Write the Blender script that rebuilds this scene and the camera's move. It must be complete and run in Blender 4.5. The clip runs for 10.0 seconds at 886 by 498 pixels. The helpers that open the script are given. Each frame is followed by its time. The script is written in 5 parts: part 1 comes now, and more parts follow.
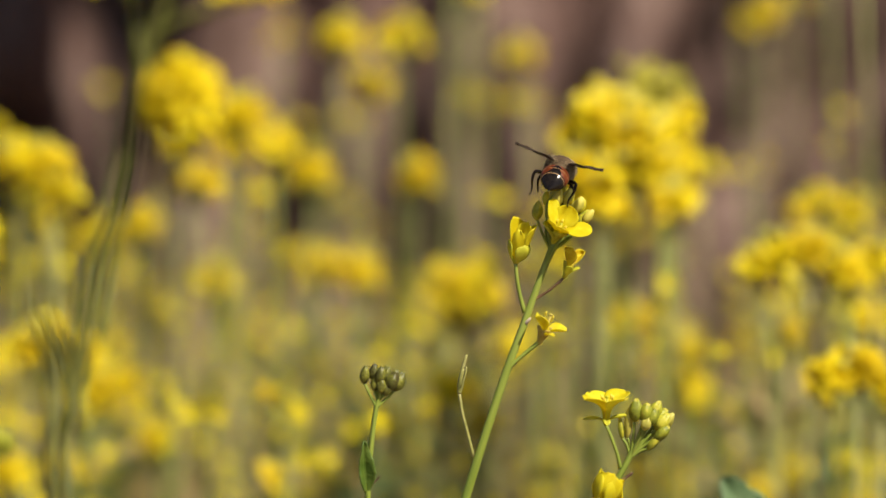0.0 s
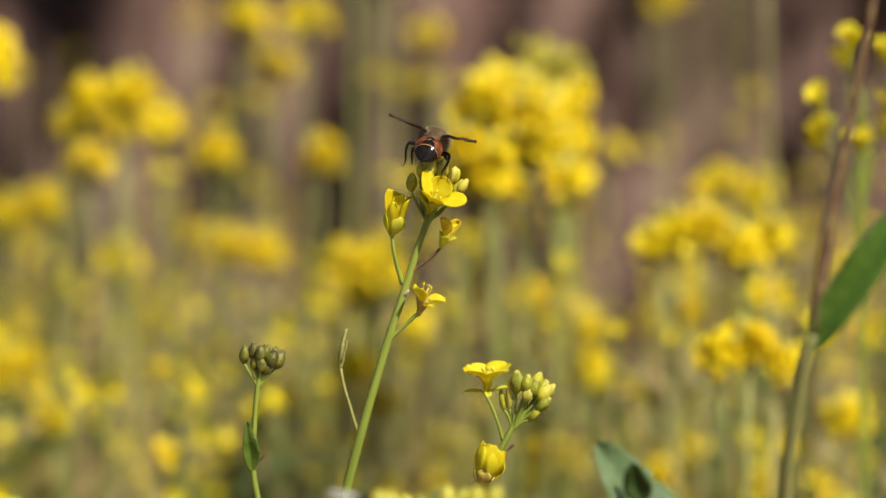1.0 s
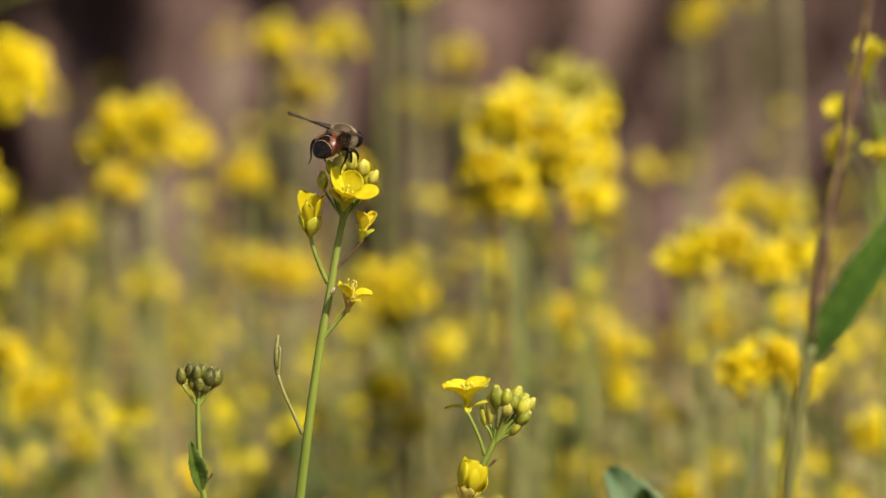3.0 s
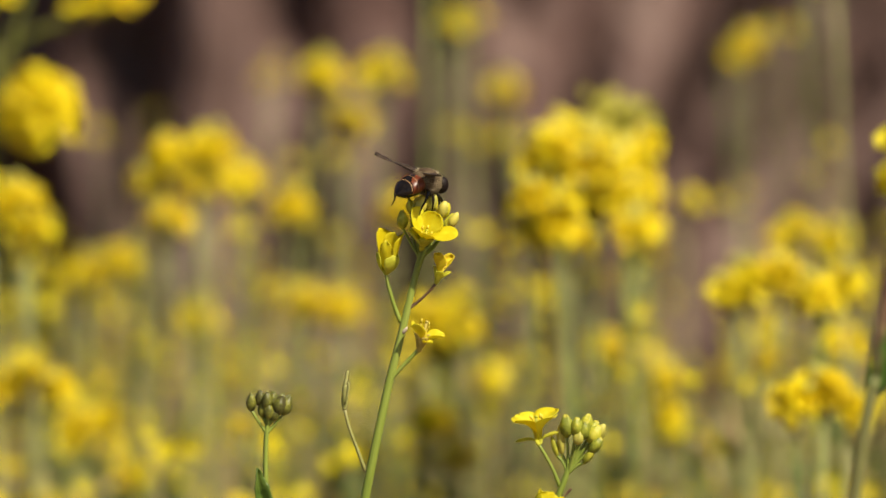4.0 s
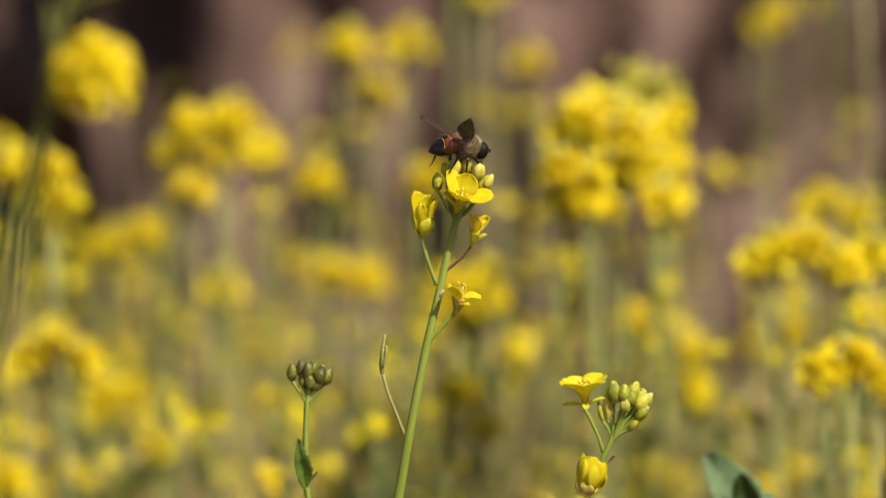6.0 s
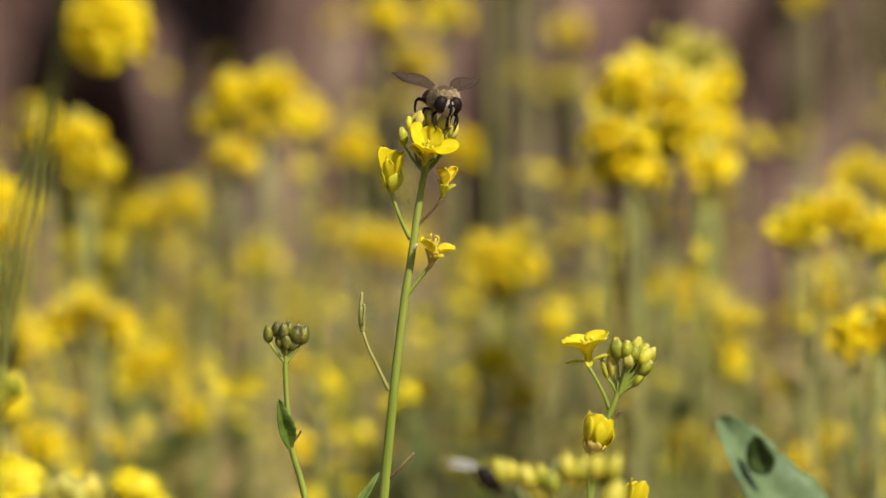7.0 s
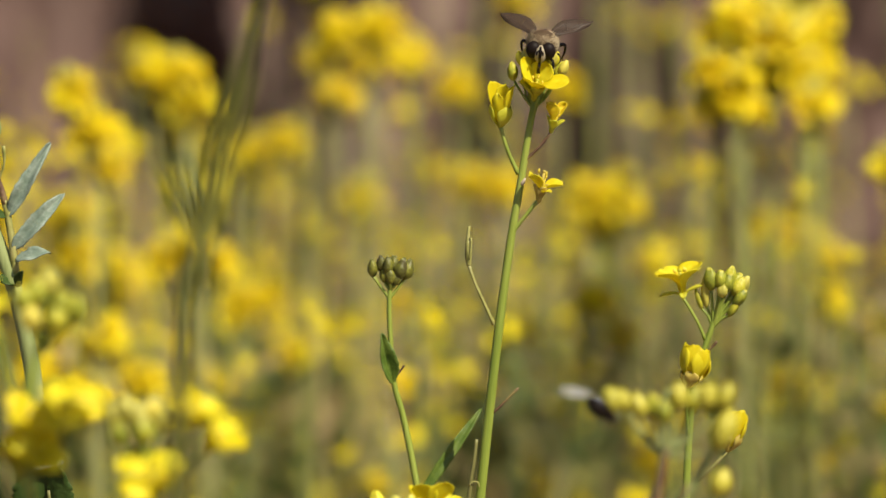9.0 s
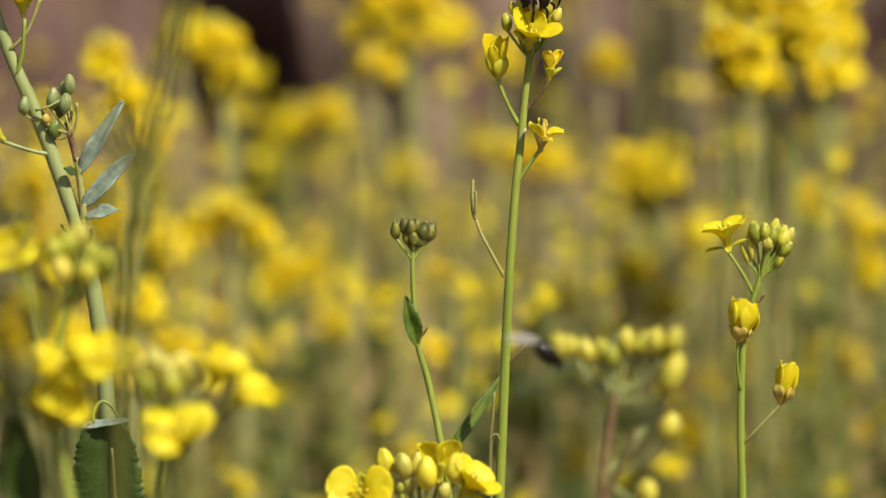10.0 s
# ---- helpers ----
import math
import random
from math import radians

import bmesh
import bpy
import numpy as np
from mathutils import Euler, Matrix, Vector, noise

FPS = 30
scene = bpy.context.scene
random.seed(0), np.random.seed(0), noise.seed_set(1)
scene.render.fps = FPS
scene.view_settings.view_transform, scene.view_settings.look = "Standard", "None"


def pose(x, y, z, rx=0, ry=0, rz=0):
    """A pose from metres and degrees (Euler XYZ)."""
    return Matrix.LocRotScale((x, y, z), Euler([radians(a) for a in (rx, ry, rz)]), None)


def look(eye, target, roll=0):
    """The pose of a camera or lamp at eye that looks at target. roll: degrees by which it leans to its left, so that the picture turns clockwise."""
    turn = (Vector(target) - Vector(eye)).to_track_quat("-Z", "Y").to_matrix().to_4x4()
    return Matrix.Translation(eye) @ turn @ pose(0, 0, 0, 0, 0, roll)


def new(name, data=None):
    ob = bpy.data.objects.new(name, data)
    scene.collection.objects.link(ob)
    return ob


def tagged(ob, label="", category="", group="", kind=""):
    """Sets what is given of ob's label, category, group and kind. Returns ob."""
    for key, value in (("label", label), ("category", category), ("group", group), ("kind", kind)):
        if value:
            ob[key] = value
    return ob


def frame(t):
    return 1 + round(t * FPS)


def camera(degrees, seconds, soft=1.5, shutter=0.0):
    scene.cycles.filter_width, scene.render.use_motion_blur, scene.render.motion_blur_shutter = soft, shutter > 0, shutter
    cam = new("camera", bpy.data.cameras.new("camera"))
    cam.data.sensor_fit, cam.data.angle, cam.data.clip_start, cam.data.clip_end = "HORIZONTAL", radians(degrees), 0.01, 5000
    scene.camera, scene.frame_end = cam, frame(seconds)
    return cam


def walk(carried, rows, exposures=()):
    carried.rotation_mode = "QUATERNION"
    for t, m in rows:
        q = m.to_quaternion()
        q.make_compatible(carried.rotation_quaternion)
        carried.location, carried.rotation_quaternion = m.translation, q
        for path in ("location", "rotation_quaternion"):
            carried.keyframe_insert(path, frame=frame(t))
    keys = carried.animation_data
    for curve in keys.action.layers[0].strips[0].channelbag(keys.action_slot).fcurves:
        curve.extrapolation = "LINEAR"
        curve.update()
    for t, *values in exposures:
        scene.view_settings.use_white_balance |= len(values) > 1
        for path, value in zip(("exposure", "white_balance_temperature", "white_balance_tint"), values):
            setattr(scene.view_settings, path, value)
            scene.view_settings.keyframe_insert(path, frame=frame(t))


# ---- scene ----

# ---------------------------------------------------------------- camera and its walk
cam = camera(10.25, 10.0, soft=1.5)
cam.data.dof.use_dof = True
cam.data.dof.focus_distance = 1.203
cam.data.dof.aperture_fstop = 7.9
cam.data.dof.aperture_blades = 0

# seconds, x, z, yaw, pitch, roll
CAMERA_ROWS = [
    (0, -0.0000, 0.6600, -0.000, -4.000, -0.021),
    (0.2, 0.0041, 0.6598, -0.046, -4.053, -0.044),
    (0.5, 0.0122, 0.6593, -0.046, -4.072, -0.073),
    (0.7, 0.0160, 0.6578, -0.214, -4.057, -0.064),
    (1, 0.0220, 0.6539, -0.381, -4.038, -0.033),
    (1.2, 0.0243, 0.6533, -0.401, -4.080, -0.009),
    (1.5, 0.0277, 0.6523, -0.267, -4.090, 0.033),
    (1.7, 0.0281, 0.6527, -0.207, -4.071, 0.060),
    (2, 0.0283, 0.6532, -0.000, -3.942, 0.113),
    (2.2, 0.0274, 0.6530, -0.030, -3.894, 0.167),
    (3.3, 0.0376, 0.6492, 0.561, -3.541, 0.723),
    (3.5, 0.0353, 0.6492, 0.638, -3.465, 0.768),
    (3.7, 0.0332, 0.6495, 0.690, -3.381, 0.790),
    (4, 0.0298, 0.6496, 0.716, -3.257, 0.813),
    (4.2, 0.0268, 0.6505, 0.660, -3.220, 0.822),
    (4.5, 0.0198, 0.6518, 0.497, -3.204, 0.834),
    (4.7, 0.0167, 0.6523, 0.475, -3.184, 0.835),
    (5, 0.0134, 0.6522, 0.423, -3.216, 0.833),
    (5.2, 0.0129, 0.6509, 0.442, -3.335, 0.826),
    (5.5, 0.0144, 0.6489, 0.559, -3.403, 0.812),
    (5.7, 0.0171, 0.6483, 0.611, -3.457, 0.803),
    (6.8, 0.0404, 0.6404, 1.650, -3.526, 0.777),
    (7, 0.0377, 0.6398, 1.714, -3.618, 0.767),
    (7.2, 0.0343, 0.6398, 1.744, -3.724, 0.749),
    (7.5, 0.0263, 0.6411, 1.745, -3.877, 0.716),
    (7.7, 0.0245, 0.6397, 1.738, -3.861, 0.699),
    (8, 0.0239, 0.6374, 1.970, -3.879, 0.677),
    (8.2, 0.0289, 0.6354, 2.162, -3.813, 0.669),
    (8.5, 0.0338, 0.6336, 2.550, -3.896, 0.664),
    (8.7, 0.0345, 0.6326, 2.737, -3.889, 0.667),
    (9, 0.0363, 0.6305, 2.854, -3.982, 0.675),
    (9.2, 0.0406, 0.6281, 3.187, -4.109, 0.678),
    (9.5, 0.0500, 0.6247, 3.679, -4.059, 0.677),
    (9.7, 0.0556, 0.6235, 3.884, -4.076, 0.671),
    (10, 0.0631, 0.6204, 4.265, -3.970, 0.656),
]
EXPOSURE = 0.34
walk(cam, [(t, pose(x, 0.0, z, 90 + p, r, w)) for t, x, z, w, p, r in CAMERA_ROWS],
     exposures=[(0.0, EXPOSURE), (10.0, EXPOSURE)])

# ---------------------------------------------------------------- sky and sun
SUN_ELEVATION, SUN_AZIMUTH = 48.0, 138.0          # azimuth clockwise from +y (away from the camera)
world = bpy.data.worlds.new("sky")
scene.world = world
world.use_nodes = True
wn = world.node_tree
sky = wn.nodes.new("ShaderNodeTexSky")
sky.sky_type = "NISHITA"
sky.sun_disc = False
sky.sun_elevation = radians(SUN_ELEVATION)
sky.sun_rotation = radians(SUN_AZIMUTH)
wn.links.new(sky.outputs["Color"], wn.nodes["Background"].inputs["Color"])
wn.nodes["Background"].inputs["Strength"].default_value = 0.062
sun_data = bpy.data.lights.new("sun", "SUN")
sun_data.energy, sun_data.angle, sun_data.color = 5.0, radians(0.53), (1.0, 0.92, 0.75)
sun = new("sun", sun_data)
a, e = radians(SUN_AZIMUTH), radians(SUN_ELEVATION)
sun.matrix_world = look((math.sin(a) * math.cos(e) * 30, math.cos(a) * math.cos(e) * 30, math.sin(e) * 30), (0, 0, 0))

# ---------------------------------------------------------------- materials


def material(name, colours, rough=0.5, scale=400.0, translucent=0.0, bump=0.0, spec=0.4, detail=4.0,
             random_value=0.0, island=0.0, stretch=(1, 1, 1), metallic=0.0, coat=0.0):
    """Noise-mottled surface between the given colours, with grain at two scales and, for thin tissue, light passing through."""
    m = bpy.data.materials.new(name)
    m.use_nodes = True
    n, l = m.node_tree.nodes, m.node_tree.links
    bsdf, out = n["Principled BSDF"], n["Material Output"]
    geo = n.new("ShaderNodeTexCoord")
    mapping = n.new("ShaderNodeMapping")
    mapping.inputs["Scale"].default_value = stretch
    l.new(geo.outputs["Object"], mapping.inputs["Vector"])
    noise_big = n.new("ShaderNodeTexNoise")
    noise_big.inputs["Scale"].default_value = scale
    noise_big.inputs["Detail"].default_value = detail
    noise_fine = n.new("ShaderNodeTexNoise")
    noise_fine.inputs["Scale"].default_value = scale * 6
    for x in (noise_big, noise_fine):
        l.new(mapping.outputs["Vector"], x.inputs["Vector"])
    blend = n.new("ShaderNodeMath")
    blend.operation = "MULTIPLY_ADD"
    l.new(noise_fine.outputs["Fac"], blend.inputs[0])
    blend.inputs[1].default_value = 0.35
    l.new(noise_big.outputs["Fac"], blend.inputs[2])
    shift = n.new("ShaderNodeMath")
    shift.operation = "SUBTRACT"
    l.new(blend.outputs[0], shift.inputs[0])
    shift.inputs[1].default_value = 0.175
    last = shift
    if random_value or island:
        if island:
            source = n.new("ShaderNodeNewGeometry").outputs["Random Per Island"]
        else:
            source = n.new("ShaderNodeObjectInfo").outputs["Random"]
        amount = island or random_value
        vary = n.new("ShaderNodeMath")
        vary.operation = "MULTIPLY_ADD"
        l.new(source, vary.inputs[0])
        vary.inputs[1].default_value = amount
        l.new(last.outputs[0], vary.inputs[2])
        centre = n.new("ShaderNodeMath")
        centre.operation = "SUBTRACT"
        l.new(vary.outputs[0], centre.inputs[0])
        centre.inputs[1].default_value = amount / 2
        last = centre
    ramp = n.new("ShaderNodeValToRGB")
    l.new(last.outputs[0], ramp.inputs["Fac"])
    ramp.color_ramp.elements[0].position, ramp.color_ramp.elements[1].position = 0.3, 0.7
    for i, c in enumerate(colours):
        if i == 0:
            ramp.color_ramp.elements[0].color = (*c, 1)
        elif i == len(colours) - 1:
            ramp.color_ramp.elements[-1].color = (*c, 1)
        else:
            ramp.color_ramp.elements.new(0.3 + 0.4 * i / (len(colours) - 1)).color = (*c, 1)
    l.new(ramp.outputs["Color"], bsdf.inputs["Base Color"])
    bsdf.inputs["Roughness"].default_value = rough
    bsdf.inputs["Specular IOR Level"].default_value = spec
    bsdf.inputs["Metallic"].default_value = metallic
    bsdf.inputs["Coat Weight"].default_value = coat
    if bump:
        b = n.new("ShaderNodeBump")
        b.inputs["Strength"].default_value = bump
        b.inputs["Distance"].default_value = 0.3 / scale
        l.new(blend.outputs[0], b.inputs["Height"])
        l.new(b.outputs["Normal"], bsdf.inputs["Normal"])
    if translucent:
        t = n.new("ShaderNodeBsdfTranslucent")
        l.new(ramp.outputs["Color"], t.inputs["Color"])
        mix = n.new("ShaderNodeMixShader")
        mix.inputs["Fac"].default_value = translucent
        l.new(bsdf.outputs[0], mix.inputs[1])
        l.new(t.outputs[0], mix.inputs[2])
        l.new(mix.outputs[0], out.inputs["Surface"])
    return m


PETAL = material("petal", [(0.80, 0.67, 0.012), (0.85, 0.75, 0.022), (0.88, 0.81, 0.05)], 0.45, 500, 0.45, 0.25, 0.3, random_value=0.3, stretch=(1, 1, 0.3))
PETAL_FAR = material("far_petal", [(0.78, 0.575, 0.004), (0.89, 0.705, 0.006), (0.94, 0.80, 0.01)], 0.5, 300, 0.35, 0, 0.3, random_value=0.5)
PETAL_OLD = material("withered_petal", [(0.72, 0.50, 0.02), (0.85, 0.69, 0.02), (0.88, 0.76, 0.04)], 0.5, 600, 0.4, 0.4, 0.3)
STAMEN = material("stamen", [(0.75, 0.55, 0.03), (0.8, 0.66, 0.08)], 0.6, 800)
SEPAL = material("sepal", [(0.58, 0.57, 0.04), (0.74, 0.72, 0.06), (0.8, 0.78, 0.09)], 0.45, 500, 0.45, 0.2, random_value=0.3)
SEPAL_PINK = material("pinkish_sepal", [(0.5, 0.34, 0.05), (0.62, 0.48, 0.10), (0.66, 0.56, 0.12)], 0.45, 700, 0.25, 0.2)
BUD = material("bud", [(0.20, 0.22, 0.02), (0.35, 0.36, 0.03), (0.55, 0.50, 0.04)], 0.45, 600, 0.12, 0.5, 0.4, random_value=0.3)
BUD_OLIVE = material("olive_bud", [(0.055, 0.042, 0.012), (0.12, 0.12, 0.02), (0.26, 0.25, 0.03)], 0.45, 300, 0.08, 0.5, 0.4, random_value=0.35)
BUD_GREEN = material("green_bud", [(0.17, 0.21, 0.07), (0.29, 0.34, 0.13)], 0.4, 600, 0.08, 0.2, 0.45, random_value=0.3)
BUD_PALE = material("pale_bud", [(0.5, 0.46, 0.08), (0.66, 0.58, 0.10), (0.72, 0.6, 0.08)], 0.45, 500, 0.2, 0.2, 0.4, random_value=0.4)
BUD_OPENING = material("opening_bud", [(0.66, 0.58, 0.04), (0.78, 0.68, 0.04), (0.84, 0.74, 0.05)], 0.45, 500, 0.25, 0.2, 0.4, random_value=0.4)
BUD_DEEP = material("deep_green_bud", [(0.09, 0.13, 0.02), (0.15, 0.19, 0.03), (0.24, 0.26, 0.04)], 0.4, 400, 0.08, 0.2, 0.45, random_value=0.3)
BUD_TIP = material("bud_tip", [(0.42, 0.38, 0.04), (0.62, 0.54, 0.06)], 0.45, 900, 0.15, 0.3, 0.4, random_value=0.4)
STEM = material("green_stem", [(0.19, 0.25, 0.03), (0.26, 0.32, 0.045), (0.34, 0.39, 0.075)], 0.42, 300, 0.08, 0.3, 0.5, stretch=(1, 1, 0.08))
STEM_PALE = material("pale_stem", [(0.23, 0.27, 0.09), (0.32, 0.36, 0.14)], 0.45, 300, 0.05, 0.3, 0.4, stretch=(1, 1, 0.08))
STEM_OLIVE = material("olive_stem", [(0.13, 0.12, 0.035), (0.2, 0.19, 0.06), (0.26, 0.26, 0.09)], 0.5, 250, 0.03, 0.3, 0.4, stretch=(1, 1, 0.1))
# stem green lowered so the near plant looks shaded in full sun
STEM_SHADE = material("shaded_green_stem", [(0.07, 0.078, 0.012), (0.115, 0.118, 0.02), (0.17, 0.165, 0.034)], 0.6, 200, 0.05, 0.2, 0.35, stretch=(1, 1, 0.1))
STEM_FAR = material("far_stem", [(0.21, 0.26, 0.06), (0.33, 0.36, 0.10), (0.40, 0.38, 0.15)], 0.5, 60, 0.05, 0, 0.3, random_value=0.6)
TWIG = material("dry_twig", [(0.07, 0.035, 0.02), (0.16, 0.09, 0.05), (0.26, 0.2, 0.07)], 0.6, 250, 0, 0.4, 0.3)
POD = material("dry_pod", [(0.22, 0.22, 0.05), (0.36, 0.34, 0.10), (0.42, 0.38, 0.16)], 0.5, 350, 0.1, 0.3, 0.4)
LEAF = material("green_leaf", [(0.09, 0.15, 0.02), (0.14, 0.2, 0.03), (0.2, 0.24, 0.05)], 0.4, 220, 0.22, 0.35, 0.4, random_value=0.2)
LEAF_MID = material("mid_green_leaf", [(0.05, 0.11, 0.01), (0.075, 0.15, 0.014), (0.11, 0.19, 0.025)], 0.42, 260, 0.2, 0.3, 0.4)
LEAF_GREY = material("blue_green_leaf", [(0.16, 0.215, 0.16), (0.25, 0.31, 0.24), (0.38, 0.43, 0.36)], 0.45, 260, 0.15, 0.3, 0.4)
LEAF_SAGE = material("sage_leaf", [(0.085, 0.145, 0.06), (0.13, 0.2, 0.085), (0.19, 0.26, 0.125)], 0.45, 120, 0.2, 0.25, 0.4)
# leaf green darkened for shade on the toothed leaf; other dark leaves share it
LEAF_DARK_SHADED = material("dark_shaded_leaf", [(0.028, 0.055, 0.008), (0.04, 0.072, 0.012), (0.06, 0.10, 0.02)], 0.5, 200, 0.05, 0.18, 0.3)
UNDER = material("undergrowth", [(0.078, 0.115, 0.031), (0.16, 0.182, 0.051), (0.275, 0.25, 0.077), (0.36, 0.265, 0.12)], 0.5, 30, 0.2, 0, 0.3, island=0.9)
SOIL = material("soil", [(0.10, 0.06, 0.045), (0.20, 0.13, 0.10), (0.27, 0.19, 0.15)], 0.95, 5, 0, 0.6, 0.15, detail=8)
BANK = material("bank_earth", [(0.07, 0.037, 0.031), (0.155, 0.094, 0.080), (0.28, 0.193, 0.164)], 0.95, 15.0, 0, 0.8, 0.12, detail=8, stretch=(2.6, 2.6, 0.9))

# ---------------------------------------------------------------- mesh helpers (millimetres inside a thing)
MM = 0.001


class Build:
    """Collects vertices and faces of one mesh, in millimetres."""

    def __init__(self):
        self.v, self.f = [], []

    def ring_surface(self, rings, close=True, caps=True):
        k, s, first = len(rings[0]), len(self.v), len(self.v)
        for r in rings:
            self.v += [tuple(p) for p in r]
        for i in range(len(rings) - 1):
            for j in range(k if close else k - 1):
                a, b = first + i * k + j, first + i * k + (j + 1) % k
                self.f.append((a, b, b + k, a + k))
        if caps and close:
            self.f.append(tuple(range(s + k - 1, s - 1, -1)))
            e = first + (len(rings) - 1) * k
            self.f.append(tuple(range(e, e + k)))
        return self

    def tube(self, points, radii, k=8):
        pts = [Vector(p) for p in points]
        rings, side = [], Vector((0, 1, 0))
        for i, p in enumerate(pts):
            d = (pts[min(i + 1, len(pts) - 1)] - pts[max(i - 1, 0)]).normalized()
            u = side.cross(d)
            u = u.normalized() if u.length > 1e-4 else Vector((1, 0, 0))
            w = d.cross(u)
            side = w
            r = radii[i] if hasattr(radii, "__len__") else radii
            rings.append([p + (u * math.cos(2 * math.pi * j / k) + w * math.sin(2 * math.pi * j / k)) * r for j in range(k)])
        return self.ring_surface(rings)

    def lathe(self, profile, k=12, m=Matrix(), lobes=0, depth=0.0):
        rings = []
        for z, r in profile:
            ring = []
            for j in range(k):
                a = 2 * math.pi * j / k
                q = r * (1 - depth * max(0.0, math.cos(a * lobes)) ** 6) if lobes else r
                ring.append(m @ Vector((q * math.cos(a), q * math.sin(a), z)))
            rings.append(ring)
        return self.ring_surface(rings)

    def sheet(self, rows, thick):
        """A thin closed sheet from rows of points."""
        n, k = len(rows), len(rows[0])
        norm = []
        for i in range(n):
            for j in range(k):
                du = Vector(rows[min(i + 1, n - 1)][j]) - Vector(rows[max(i - 1, 0)][j])
                dv = Vector(rows[i][min(j + 1, k - 1)]) - Vector(rows[i][max(j - 1, 0)])
                c = du.cross(dv)
                norm.append(c.normalized() if c.length > 1e-9 else Vector((0, 0, 1)))
        s = len(self.v)
        flat = [Vector(p) for r in rows for p in r]
        self.v += [tuple(p + q * thick / 2) for p, q in zip(flat, norm)]
        self.v += [tuple(p - q * thick / 2) for p, q in zip(flat, norm)]
        o = n * k
        for i in range(n - 1):
            for j in range(k - 1):
                a, b, c, d = s + i * k + j, s + i * k + j + 1, s + (i + 1) * k + j + 1, s + (i + 1) * k + j
                self.f += [(a, d, c, b), (a + o, b + o, c + o, d + o)]
        border = [(0, j) for j in range(k)] + [(i, k - 1) for i in range(1, n)] + [(n - 1, j) for j in range(k - 2, -1, -1)] + [(i, 0) for i in range(n - 2, 0, -1)]
        for (i0, j0), (i1, j1) in zip(border, border[1:] + border[:1]):
            a, b = s + i0 * k + j0, s + i1 * k + j1
            self.f.append((a, b, b + o, a + o))
        return self

    def mesh(self, name, mats, smooth=True, face_mats=None):
        me = bpy.data.meshes.new(name)
        me.from_pydata([(x * MM, y * MM, z * MM) for x, y, z in self.v], [], self.f)
        for m in (mats if isinstance(mats, (list, tuple)) else [mats]):
            me.materials.append(m)
        me.polygons.foreach_set("use_smooth", [smooth] * len(me.polygons))
        if face_mats:
            me.polygons.foreach_set("material_index", face_mats)
        me.update()
        return me


def part(name, me, parent, m=None, label=""):
    """One mesh object under a thing or a part; the pose m is in its parent's space."""
    ob = new(name, me)
    ob.parent = parent
    if m is not None:
        ob.matrix_local = m
    return tagged(ob, label) if label else ob


def thing(name, m, label, category, group="", kind=""):
    ob = new(name)
    ob.empty_display_size = 0.01
    ob.matrix_basis = m
    return tagged(ob, label, category, group, kind)


def mm(x, y, z):
    return Vector((x * MM, y * MM, z * MM))


def aim(base, axis, spin=0.0, size=1.0):
    """Pose at base (mm) whose z runs along axis."""
    q = Vector(axis).to_track_quat("Z", "Y")
    return Matrix.LocRotScale(mm(*base), q @ Euler((0, 0, radians(spin))).to_quaternion(), (size,) * 3)


def aim_leaf(base, axis, face, size=1.0):
    """Pose at base (mm) whose z runs along axis and whose -y, a leaf's upper face, turns to face."""
    z = Vector(axis).normalized()
    y = -(Vector(face) - z * Vector(face).dot(z)).normalized()
    x = y.cross(z)
    m = Matrix((x, y, z)).transposed().to_4x4()
    return Matrix.Translation(mm(*base)) @ m @ Matrix.Diagonal((size, size, size, 1))


def curve_points(pts, n):
    """Smooth line through the points (Catmull-Rom), n pieces a span."""
    p = [Vector(q) for q in pts]
    p = [2 * p[0] - p[1]] + p + [2 * p[-1] - p[-2]]
    out = []
    for i in range(1, len(p) - 2):
        for s in range(n):
            t = s / n
            out.append(0.5 * (2 * p[i] + (p[i + 1] - p[i - 1]) * t + (2 * p[i - 1] - 5 * p[i] + 4 * p[i + 1] - p[i + 2]) * t * t + (3 * p[i] - p[i - 1] - 3 * p[i + 1] + p[i + 2]) * t ** 3))
    return out + [p[-2]]


def stem_mesh(pts, radii, mat, k=10, n=5, name="stem"):
    c = curve_points(pts, n)
    r = [radii[min(int(i / n), len(radii) - 2)] + (radii[min(int(i / n) + 1, len(radii) - 1)] - radii[min(int(i / n), len(radii) - 2)]) * (i / n - min(int(i / n), len(radii) - 2)) for i in range(len(c))]
    return Build().tube(c, r, k).mesh(name, mat)


